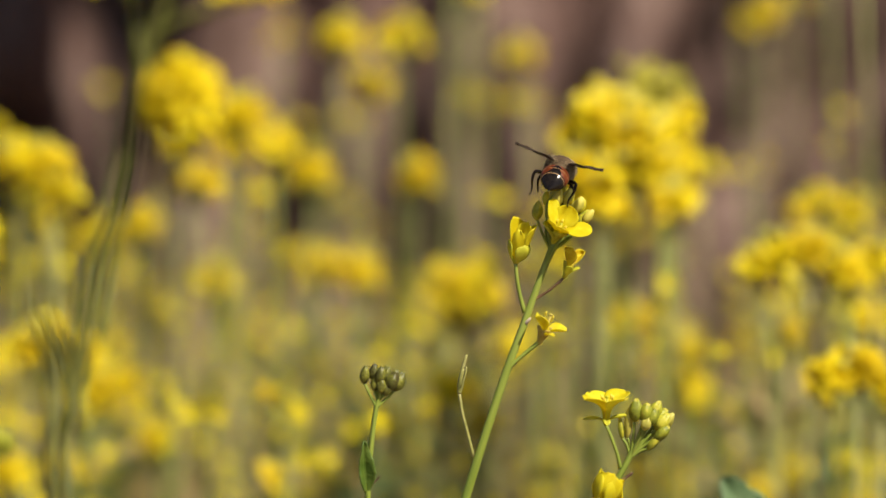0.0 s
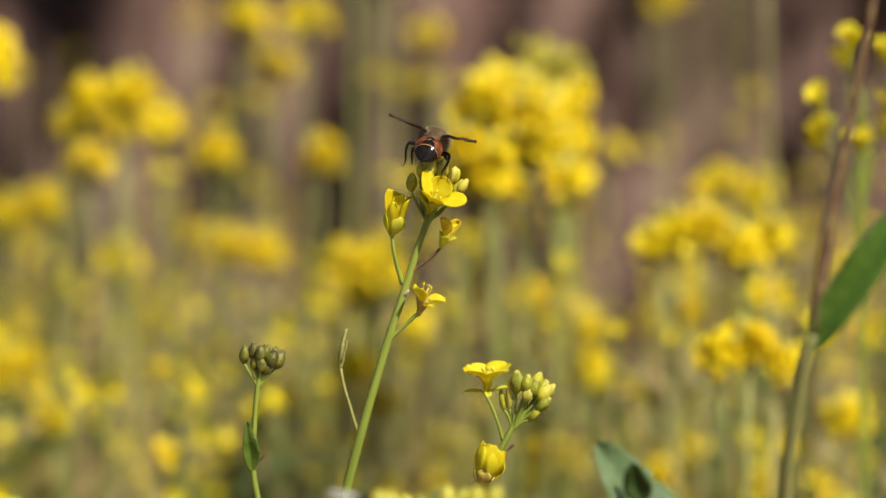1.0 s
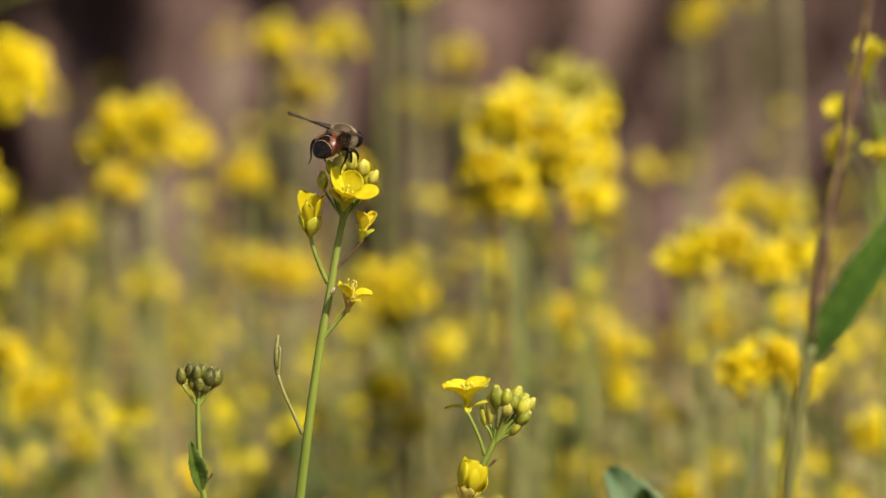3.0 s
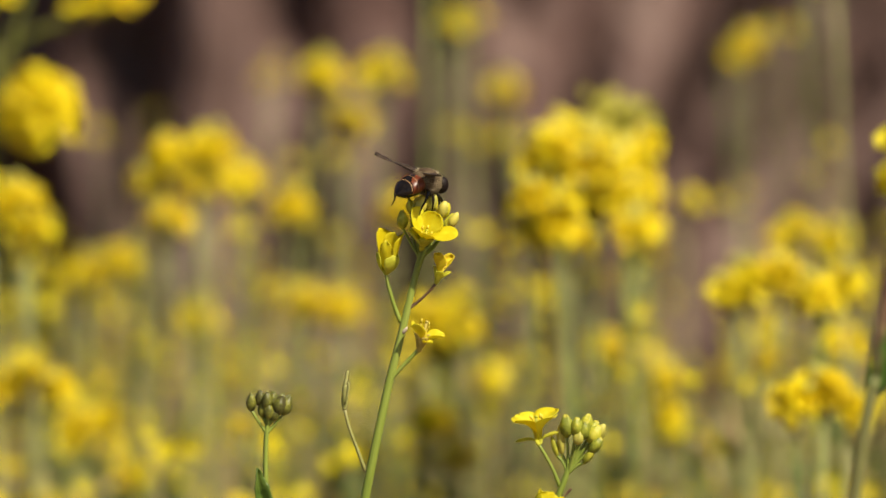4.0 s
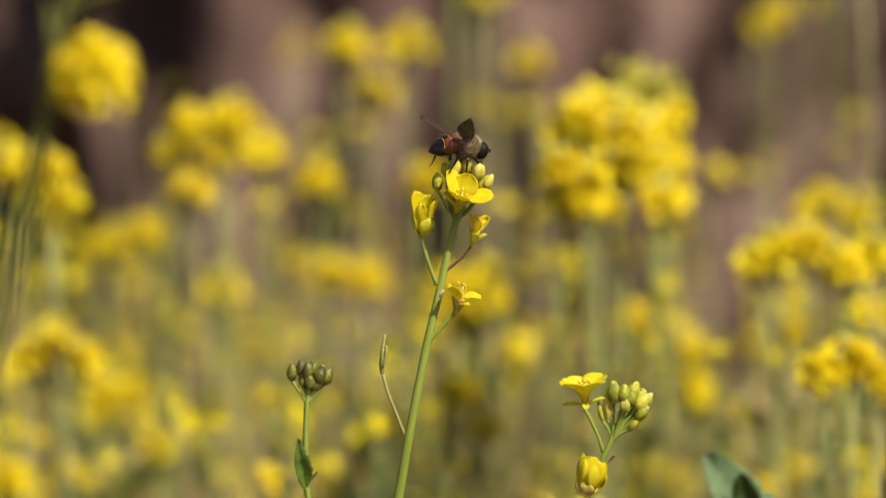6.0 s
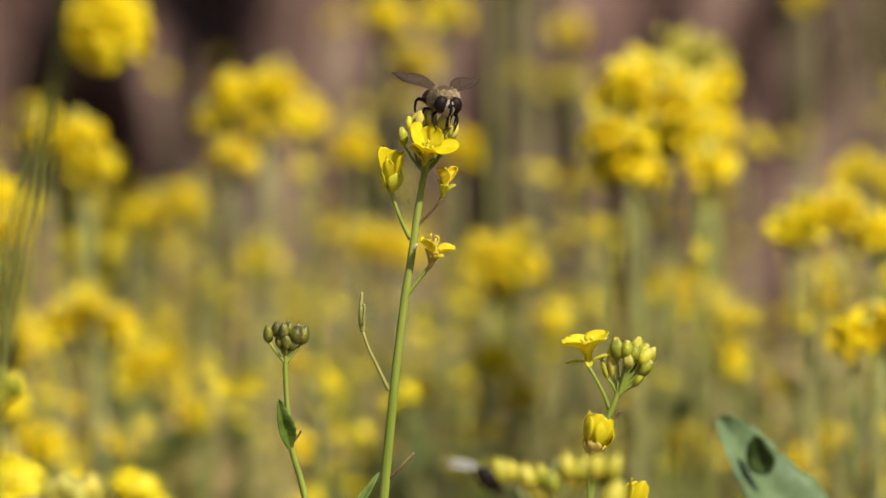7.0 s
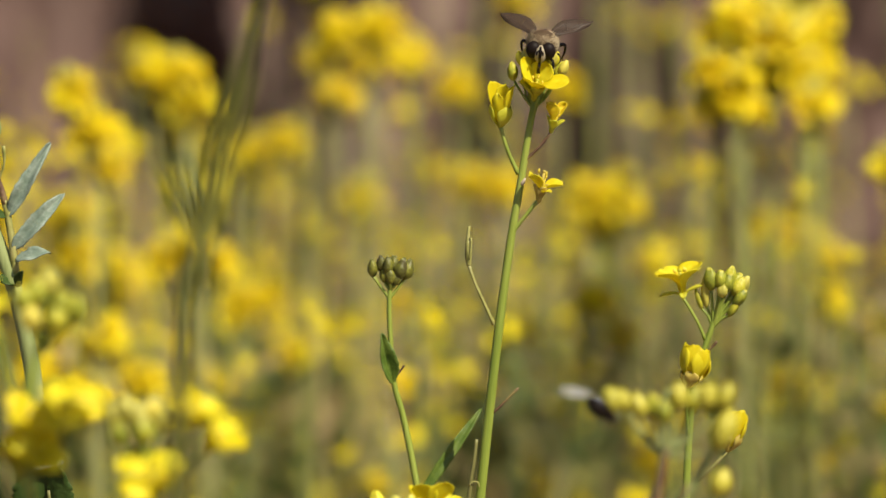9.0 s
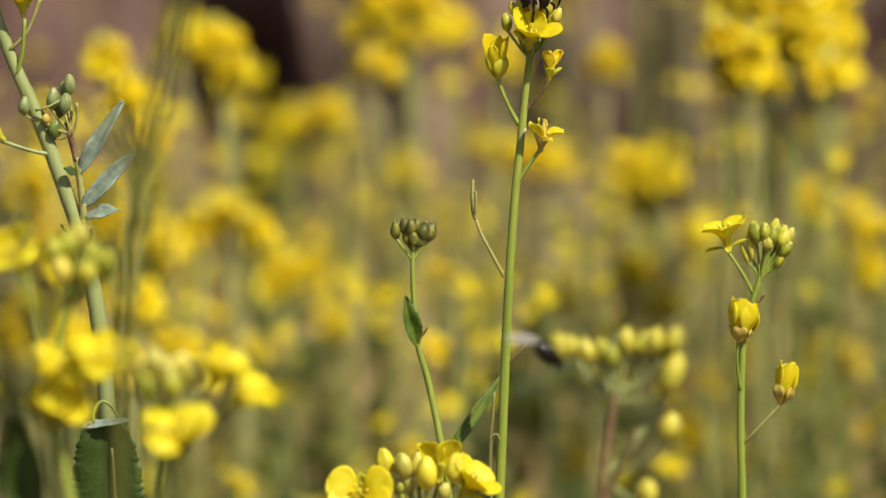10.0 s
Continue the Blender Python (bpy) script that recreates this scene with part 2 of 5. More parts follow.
def petal_mesh(length=9.0, width=6.0, claw=0.4, spread=60.0, cup=0.25, wave=0.25, seed=0, mat=None, nu=18, nv=10, notch=0.0, thick=0.14, curl=0.0, base=0.22):
    """A claw that rises along z and a rounded blade that bends out to +x by the spread."""
    rnd = random.Random(seed)
    ph, rows, x, z, last = rnd.uniform(0, 6), [], 0.35, 0.0, 0.0
    for i in range(nu + 1):
        u = 1 - (1 - i / nu) ** 1.35
        bend = radians(8 + (spread - 8) * min(1, max(0, (u - claw * 0.6) / 0.4)) - curl * max(0.0, u - 0.5) / 0.5)
        x += math.sin(bend) * length * (u - last)
        z += math.cos(bend) * length * (u - last)
        last = u
        if u < claw:
            w = base + 0.08 * u / claw
        else:
            s = (u - claw) / (1 - claw)
            w = base + 0.08 + (0.92 - base) * math.sin(min(1.0, s / 0.55) * math.pi / 2)
            if s > 0.5:
                w *= math.sqrt(max(0.012, 1 - ((s - 0.5) / 0.5) ** 2.2))
        row = []
        for j in range(nv + 1):
            v = 2 * j / nv - 1
            lift = cup * width * 0.5 * w * v * v + wave * math.sin(v * 3 + u * 5 + ph) * u
            back = -notch * width * (1 - abs(v)) * max(0.0, u - 0.85) / 0.15
            px = x - lift * math.cos(bend) + back * math.sin(bend)
            pz = z + lift * math.sin(bend) + back * math.cos(bend)
            row.append((px, v * w * width / 2, pz))
        rows.append(row)
    return Build().sheet(rows, thick).mesh("petal", mat or PETAL)


def sepal_mesh(length=5.0, width=1.7, spread=35.0, mat=None):
    return petal_mesh(length, width, 0.12, spread, 0.5, 0.1, 3, mat or SEPAL, 7, 4, thick=0.25)


bud_count = [0]


def bud_mesh(length=4.2, radius=1.5, mat=None, name="bud"):
    """A bud of four sepals with furrows between them, a little lopsided, its petal tips showing at the top."""
    bud_count[0] += 1
    rnd = random.Random(bud_count[0])
    prof = [(0.0, 0.26), (0.07, 0.5), (0.2, 0.84), (0.38, 1.0), (0.56, 0.99), (0.72, 0.86), (0.84, 0.66), (0.92, 0.47), (0.97, 0.36), (1.0, 0.12)]
    k, rings = 20, []
    turn, lean, squash, belly = rnd.uniform(0, 6.28), rnd.uniform(-0.12, 0.12), rnd.uniform(0.86, 1.06), rnd.uniform(-0.06, 0.06)
    for z, r in prof:
        ring = []
        for j in range(k):
            a = 2 * math.pi * j / k
            furrow = 0.17 * (0.3 + 0.7 * z) * max(0.0, math.cos(2 * (a - turn))) ** 8
            lump = 0.05 * math.sin(3 * a + turn + 5 * z)
            q = r * radius * (1 - furrow + lump * (z > 0.05) + belly * math.sin(6 * z))
            ring.append(Vector((q * math.cos(a) + lean * length * z * z, q * squash * math.sin(a), (z + (0.03 * math.sin(4 * a + turn) if z > 0.8 else 0)) * length)))
        rings.append(ring)
    b = Build().ring_surface(rings)
    fm = [1 if i >= k * 7 else 0 for i in range(k * 9)] + [0, 1]
    return b.mesh(name, [mat or BUD, BUD_TIP if mat in (None, BUD) else mat], True, fm)


def leaf_mesh(length=15.0, width=5.0, bend=0.3, fold=0.25, teeth=0.0, wave=0.3, mat=None, nu=18, nv=6, seed=0, tip=0.75, name="leaf", stalk=0.12):
    """A leaf that rises along z with its face to -y; bend curls its tip towards -y, fold keels it, teeth notch its margin."""
    rnd, rows = random.Random(seed), []
    y = z = 0.0
    for i in range(nu + 1):
        u = i / nu
        ang = bend * u * 1.6
        if i:
            y -= math.sin(ang) * length / nu
            z += math.cos(ang) * length / nu
        w = stalk + (1 - stalk) * math.sin(math.pi * min(1, u ** tip)) ** 0.75 if u < 1 else 0.03
        if teeth:
            w *= 1 + teeth * (rnd.random() - 0.5) + (teeth * 0.5 if i % 3 == 0 else 0)
        row = []
        for j in range(nv + 1):
            v = 2 * j / nv - 1
            h = fold * abs(v) * w * width / 2 + wave * math.sin(u * 9 + v * 2 + seed) * abs(v)
            rib = 0.06 * width * max(0, 1 - abs(v) * 5)
            row.append((v * w * width / 2, y - (h - rib) * math.cos(ang), z - (h - rib) * math.sin(ang)))
        rows.append(row)
    return Build().sheet(rows, 0.28).mesh(name, mat or LEAF)


def flower(parent, base, axis, spin=0, size=1.0, spreads=(60, 60, 60, 60), length=9.0, width=6.0, sepal_spread=30.0,
           mat=None, sepal_mat=None, label="", pistil=6.0, stamens=6, cup=0.25, sepals=4, notch=0.0, wave=0.25, curl=0.0, petal_base=0.22, sepal_width=2.6,
           turns=(45, 135, 225, 315), sizes=(1, 1, 1, 1)):
    """A four-petalled mustard flower: core with pistil and stamens, petals and sepals as pieces of it."""
    b = Build()
    b.lathe([(-0.9, 0.35), (-0.2, 0.75), (0.5, 0.85), (1.1, 0.6), (1.6, 0.35)], 10)
    b.tube([(0, 0, 0.5), (0, 0, pistil)], [0.38, 0.34], 8)
    b.lathe([(pistil - 0.1, 0.35), (pistil + 0.25, 0.5), (pistil + 0.5, 0.3)], 8)
    fm = [0] * len(b.f)
    for i in range(stamens):
        q = 2 * math.pi * (i + 0.3) / stamens
        h = pistil * (0.95 if i % 3 else 0.75)
        b.tube([(0.5 * math.cos(q), 0.5 * math.sin(q), 0.6), (0.9 * math.cos(q), 0.9 * math.sin(q), h * 0.6), (1.3 * math.cos(q), 1.3 * math.sin(q), h)], [0.13, 0.12, 0.1], 5)
        b.tube([(1.25 * math.cos(q), 1.25 * math.sin(q), h - 0.1), (1.45 * math.cos(q), 1.45 * math.sin(q), h + 0.5), (1.4 * math.cos(q), 1.4 * math.sin(q), h + 1.1)], [0.2, 0.32, 0.12], 6)
    fm += [1] * (len(b.f) - len(fm))
    core = part("flower", b.mesh("flower", [sepal_mat or SEPAL, STAMEN], True, fm), parent, aim(base, axis, spin, size), label)
    for i, s in enumerate(spreads):
        if s is None:
            continue
        me = petal_mesh(length * sizes[i] * (1 + 0.05 * math.sin(i * 3 + base[0])), width * sizes[i], 0.4, s, cup, wave, i + int(base[2]), mat, notch=notch, curl=curl * (1.15, 0.75, 1.0, 0.85)[i], base=petal_base)
        part("petal", me, core, pose(0, 0, 0, 0, 0, turns[i] + 5 * math.sin(i * 5 + base[2])))
    for i in range(sepals):
        part("sepal", sepal_mesh(length * 0.58, sepal_width, sepal_spread * (0.7 + 0.5 * abs(math.sin(i * 2.3 + base[0]))), sepal_mat), core, pose(0, 0, -0.0004, 0, 0, 90 * i + 4))
    return core


def shell_petal(height, radius, half, flare, seed=0, low=0.3, thick=0.16, mat=None, start=0.0, crest=0.72):
    """A broad rounded petal that hugs an egg round the z axis, its middle towards +x, its rim bent out by the flare."""
    rnd = random.Random(seed)
    ph, rows, nu, nv = rnd.uniform(0, 6), [], 16, 12
    for i in range(nu + 1):
        u = i / nu
        wide = low + (1 - low) * math.sin(min(1.0, u / 0.62) * math.pi / 2)
        if u > 0.6:
            wide *= math.sqrt(max(0.05, 1 - ((u - 0.6) / 0.41) ** 4))
        bulge = 0.2 + 0.8 * math.sin(min(1.0, u / crest) * math.pi / 2) - 0.35 * max(0.0, u - crest) ** 2 / 0.16
        out = flare * max(0.0, u - 0.55) ** 1.5 / 0.3
        row = []
        for j in range(nv + 1):
            v = 2 * j / nv - 1
            a = radians(half) * wide * v
            r = radius * bulge + out * (1 - 0.35 * v * v) + 0.10 * math.sin(4 * v + 6 * u + ph) * u + 0.14 * radius * v * v * u
            z = start + height * u * (1 - 0.05 * v * v) + 0.15 * math.sin(5 * v + ph) * u
            row.append((r * math.cos(a), r * math.sin(a), z))
        rows.append(row)
    return Build().sheet(rows, thick).mesh("petal", mat or PETAL)


def cup_flower(parent, base, axis, spin, size, petals, sepals, sepal_mat=None, label=""):
    """A half-closed flower; petals and sepals as (turn, height, radius, half-width, flare)."""
    b = Build()
    b.lathe([(-0.9, 0.4), (-0.2, 0.8), (0.6, 1.0), (1.4, 0.8), (2.2, 0.4)], 12)
    b.tube([(0, 0, 1), (0, 0, 5.5)], [0.4, 0.35], 8)
    core = part("flower", b.mesh("flower", sepal_mat or SEPAL), parent, aim(base, axis, spin, size), label)
    for i, (turn, h, r, half, flare) in enumerate(petals):
        part("petal", shell_petal(h, r, half, flare, i + int(h * 10)), core, pose(0, 0, 0, 0, 0, turn))
    for i, (turn, h, r, half, flare) in enumerate(sepals):
        part("sepal", shell_petal(h, r, half, flare, i + 40, 0.6, 0.25, sepal_mat or SEPAL, -0.4), core, pose(0, 0, 0, 0, 0, turn))
    return core


def rooted_rows(rows, y, root_x):
    """Rows of a plant's upper stem (t, x, z, lean) as poses of the plant, and the poses of its lower stem in the plant's space."""
    up, low = [], []
    for t, x, z, lean in rows:
        p = pose(x, y, z, 0, lean, 0)
        up.append((t, p))
        low.append((t, p.inverted() @ pose(root_x, y, 0.0, 0, math.degrees(math.atan2(x - root_x, z)), 0)))
    return up, low

# ---------------------------------------------------------------- ground and earth bank


def make_ground():
    b = Build()
    xs = sorted(set([-200, -60, -20, -8, -4, 4, 8, 20, 60, 200] + [i * 0.1 for i in range(-20, 21)]))
    ys = sorted(set([-200, -60, -20, -8, -3, -1, 8, 20, 60, 200] + [i * 0.1 for i in range(0, 45)]))
    k = len(xs)
    for y in ys:
        for x in xs:
            near = abs(x) < 3 and -1 < y < 6
            b.v.append((x * 1000, y * 1000, 14 * noise.noise((x * 3, y * 3, 0)) - 8 if near else -8))
    for i in range(len(ys) - 1):
        for j in range(k - 1):
            b.f.append((i * k + j, i * k + j + 1, (i + 1) * k + j + 1, (i + 1) * k + j))
    return tagged(new("ground", b.mesh("ground", SOIL)), "bare brown field soil under the plants", "ground", kind="structure")


# clefts and ribs of the bank: place, half-width, depth
GULLIES = ((-0.215, 0.016, 0.140), (-0.197, 0.012, 0.120), (-0.245, 0.019, 0.100), (-0.281, 0.016, 0.080), (-0.183, 0.006, -0.013), (-0.143, 0.005, 0.050), (-0.163, 0.004, 0.030), (-0.110, 0.013, -0.023), (-0.076, 0.007, 0.040), (-0.050, 0.011, -0.009), (-0.017, 0.007, 0.030), (0.013, 0.009, -0.023), (0.023, 0.005, 0.040), (0.057, 0.008, 0.060), (0.079, 0.008, -0.013), (0.101, 0.005, 0.050), (0.118, 0.006, 0.050), (0.137, 0.011, -0.013), (0.184, 0.007, 0.040), (0.208, 0.011, -0.009), (0.230, 0.007, 0.050))


def make_bank():
    """Weathered earth bank with upright gullies, one closed ridge."""
    xs = [-7, -5, -3.5, -2.5, -1.8, -1.3, -1.0] + [-0.8 + i * 0.005 for i in range(321)] + [1.0, 1.3, 1.8, 2.5, 3.5, 5, 7]
    prof = [(0.0, -0.05 + i * 0.02) for i in range(56)] + [(0.02, 1.15), (0.06, 1.3), (0.15, 1.45), (0.4, 1.52), (1.5, 1.55), (3.0, 1.5), (3.6, 0.8), (3.9, -0.05)]
    b = Build()
    for off, z in prof:
        for x in xs:
            slant = x - 0.55 * (z - 0.56) * min(1.0, max(0.0, (x - 0.03) / 0.1))
            warp = 0.03 * noise.noise((x * 4, z * 5, 3)) + 0.02 * noise.noise((x * 6, z * 14, 6))
            g = noise.noise(((slant + warp) * 9, 1.2 * z, 1.7))
            g2 = noise.noise(((slant + warp) * 29, 3.0 * z, 5.1))
            g3 = noise.noise((x * 30, z * 24, 9))
            lobe = 0.025 * g + 0.035 * g2 + 0.03 * noise.noise((slant * 15, z * 13, 4)) + 0.016 * g3
            for gx, gw, gd in GULLIES:
                lobe += gd * math.exp(-((slant + 0.6 * warp - gx) / gw) ** 2) * max(0.55 if gx < -0.12 else 0.1, 0.75 + 1.5 * noise.noise((gx * 19, z * 9, 2)))
            face = 1.0 if off < 0.2 else 0.3
            b.v.append((x * 1000, (2.25 + 0.16 * max(0, z) + off + lobe * face) * 1000, (z + 0.02 * g * (off > 0)) * 1000))
    k = len(xs)
    for i in range(len(prof) - 1):
        for j in range(k - 1):
            b.f.append((i * k + j, i * k + j + 1, (i + 1) * k + j + 1, (i + 1) * k + j))
    b.f.append(tuple(i * k for i in range(len(prof))))
    b.f.append(tuple(i * k + k - 1 for i in range(len(prof) - 1, -1, -1)))
    return tagged(new("earth_bank", b.mesh("earth_bank", BANK)), "weathered reddish-brown earth bank with upright gullies", "bank", kind="structure")


# thin places in the growth: bearing, half-width, how much lower
GAPS = ((0.0106, 0.0080, 0.06), (0.0416, 0.0080, 0.07), (-0.0926, 0.0069, 0.05), (-0.0547, 0.0103, 0.04), (-0.0215, 0.0046, 0.03))


def make_undergrowth():
    """The tangle of leaves, stalks and small flowers low between the plants."""
    rnd = random.Random(11)
    b, fm = Build(), []

    def spot():
        y = rnd.uniform(1.55, 2.2)
        return rnd.uniform(-0.24, 0.24) * y, y

    def top_of(x, y):
        bare = sum(h * math.exp(-(((x - 0.0144) / y - u) / w) ** 2) for u, w, h in GAPS)
        return 0.663 - 0.084 * y + 0.06 * noise.noise((x * 9, y * 3, 0.3)) - bare * y / 1.8
    for i in range(26000):
        x, y = spot()
        wide = i >= 19000
        if wide:
            x, y = rnd.gauss(0, 1.2), min(2.2, rnd.gauss(0.9, 1.0))
            if abs(x) < 0.2 + 0.16 * max(0.0, y):
                continue
        clump = noise.noise((x * 11, y * 5, 0.3))
        if clump < -0.28:
            continue
        z = top_of(x, y) * rnd.uniform(0.02, 1.0) ** 0.5 * (0.6 if wide else 1.0) - 0.03
        l, w = rnd.uniform(10, 28), rnd.uniform(2.5, 7)
        if wide:
            l, w = l * 3.6, w * 4.2
        q = Euler((rnd.uniform(-1.1, 1.1), rnd.uniform(-1.1, 1.1), rnd.uniform(0, 6.28))).to_matrix()
        s = len(b.v)
        for u, ww, d in ((0, 0.15, 0), (0.35, 0.9, 2), (0.7, 0.8, 0), (1, 0.08, -6)):
            for side in (-1, 1):
                p = q @ Vector((side * ww * w / 2, d, u * l))
                b.v.append((x * 1000 + p.x, y * 1000 + p.y, z * 1000 + p.z))
        for k in range(3):
            b.f.append((s + 2 * k, s + 2 * k + 1, s + 2 * k + 3, s + 2 * k + 2))
            fm.append(0)
    for i in range(2400):
        x, y = spot()
        h = (top_of(x, y) + (rnd.uniform(-0.12, 0.02) if i < 2000 or y < 1.75 else 0.01 + 0.06 * rnd.random() ** 2)) * 1000
        dx, dy = rnd.gauss(0, 25), rnd.gauss(0, 25)
        n0 = len(b.f)
        b.tube([(x * 1000, y * 1000, -10), (x * 1000 + dx * 0.4, y * 1000 + dy * 0.4, h * 0.5), (x * 1000 + dx, y * 1000 + dy, h)], [1.0, 0.8, 0.5], 4)
        fm += [0] * (len(b.f) - n0)
        if i % 5:
            for f in range(rnd.choice((1, 1, 2, 3))):
                c = Vector((x * 1000 + dx + rnd.gauss(0, 6), y * 1000 + dy + rnd.gauss(0, 6), h + rnd.uniform(-8, 4)))
                q = Euler((rnd.gauss(0.5, 0.5), rnd.gauss(0, 0.5), rnd.uniform(0, 6.28))).to_matrix()
                s = len(b.v)
                b.v.append(tuple(c))
                for j in range(8):
                    rad = 4.6 if j % 2 == 0 else 2.2
                    p = c + q @ Vector((rad * math.cos(j * math.pi / 4), rad * math.sin(j * math.pi / 4), 3.0 if j % 2 == 0 else 1.4))
                    b.v.append(tuple(p))
                for j in range(4):
                    b.f.append((s, s + 1 + (2 * j - 1) % 8, s + 1 + 2 * j, s + 1 + (2 * j + 1) % 8))
                    fm.append(1)
    return tagged(new("undergrowth", b.mesh("undergrowth", [UNDER, PETAL_FAR], True, fm)), "tangled green leaves, stalks and small yellow flowers low in the field", "undergrowth", kind="stuff")


ground = make_ground()
bank = make_bank()
undergrowth = make_undergrowth()

# ---------------------------------------------------------------- mustard plants of the field behind


def far_flower_mesh(seed):
    b, rnd = Build(), random.Random(seed)
    for i in range(4):
        q = Matrix.Rotation(math.pi / 2 * i + rnd.uniform(-0.15, 0.15), 3, "Z")
        s = radians(rnd.uniform(45, 95))
        rows = []
        for u, w in ((0, 0.2), (0.35, 0.35), (0.6, 0.95), (0.85, 0.9), (1, 0.4)):
            bend = s * min(1, u / 0.6)
            px, pz = 0.4 + 8.5 * u * math.sin(bend * 0.8), 8.5 * u * math.cos(bend * 0.8)
            rows.append([q @ Vector((px, v * w * 3.2, pz + 0.8 * abs(v))) for v in (-1, 0, 1)])
        b.sheet(rows, 0.3)
    b.lathe([(-2, 0.4), (0, 1.1), (3, 1.2), (5, 0.7)], 6)
    return b.mesh("flower", PETAL_FAR)


FAR_FLOWERS = [far_flower_mesh(i) for i in range(5)]
FAR_BUD = bud_mesh(4.5, 1.6, BUD_PALE)
FAR_GREEN_BUD = bud_mesh(4.5, 1.6, BUD_TIP)
FAR_LEAVES = [leaf_mesh(70, 20, 0.5, 0.2, 0.25, 1.5, LEAF, 12, 4, i) for i in range(3)]
far_count = [0]


def field_plant(x, y, z, flowers, spread, group="mustard plants of the field", thick=1.0):
    """A flowering mustard plant whose head is at x, y, z (metres) with its flowers within the spread (mm)."""
    far_count[0] += 1
    rnd = random.Random(far_count[0])
    lean = (rnd.gauss(0, 18), rnd.gauss(0, 18))
    root = (x - lean[0] * MM, y - lean[1] * MM)
    plant = thing("mustard_plant", pose(root[0], root[1], 0), "mustard stalk with a round head of green buds" if flowers == 0 else "tall mustard plant with a loose head of yellow flowers" if flowers > 2 else "slender mustard stalk with few yellow flowers", "plant", group)
    h = z * 1000
    r = (0.7 + 0.05 * flowers) * thick
    b = Build()
    line = curve_points([(0, 0, -15), (lean[0] * 0.2, lean[1] * 0.2, h * 0.35), (lean[0] * 0.6, lean[1] * 0.6, h * 0.7), (lean[0], lean[1], h)], 4)
    b.tube(line, [r * (1.5 - 0.9 * i / (len(line) - 1)) for i in range(len(line))], 7)
    spots = []
    flowers = flowers if flowers < 3 else round(flowers * 2.2)
    for i in range(flowers):
        a = i * 2.4 + rnd.uniform(-0.5, 0.5)
        s = 1 - 1.35 * (i + 0.5) / flowers if flowers > 2 else rnd.uniform(0.2, 0.7)
        flat = math.sqrt(max(0, 1 - s * s))
        d = Vector((flat * math.cos(a), flat * math.sin(a), s))
        p = Vector((lean[0], lean[1], h - 0.3 * spread)) + d * max(1.0, spread - 3.5) * rnd.uniform(0.25, 1.1)
        foot = Vector((lean[0] * 0.97, lean[1] * 0.97, h - 6 - spread * (1.0 - s) * 0.7))
        b.tube([foot, (foot + p) / 2 + Vector((0, 0, -1.0)), p], [0.6, 0.5, 0.5], 5)
        spots.append((p, d * 0.8 + Vector((rnd.gauss(0.2, 0.25), rnd.gauss(-0.5, 0.25), 0.35))))
    part("stem", b.mesh("stem", STEM_FAR), plant)
    for i, (p, d) in enumerate(spots):
        part("flower", FAR_FLOWERS[(i + far_count[0]) % 5], plant, aim(p, d, rnd.uniform(0, 90), rnd.uniform(0.5, 0.75)))
    for i in range(26 if flowers == 0 else 1 + flowers // 3):
        part("bud", FAR_BUD if flowers else FAR_GREEN_BUD, plant, aim((lean[0] + rnd.gauss(0, 2.5 if flowers else 3.6), lean[1] + rnd.gauss(0, 2.5 if flowers else 3.6), h + spread * 0.2 + (rnd.uniform(-3, 3) if flowers else rnd.gauss(0, 3.2))), (rnd.gauss(0, 0.4), rnd.gauss(0, 0.4), 1)))
    for i in range(3):
        f = 0.25 + 0.2 * i + rnd.uniform(-0.05, 0.05)
        p = (lean[0] * f * f, lean[1] * f * f, h * f)
        a = rnd.uniform(0, 6.28)
        part("leaf", FAR_LEAVES[i], plant, aim(p, (math.cos(a), math.sin(a), 0.7), rnd.uniform(0, 360), rnd.uniform(0.5, 0.9)))
    return plant


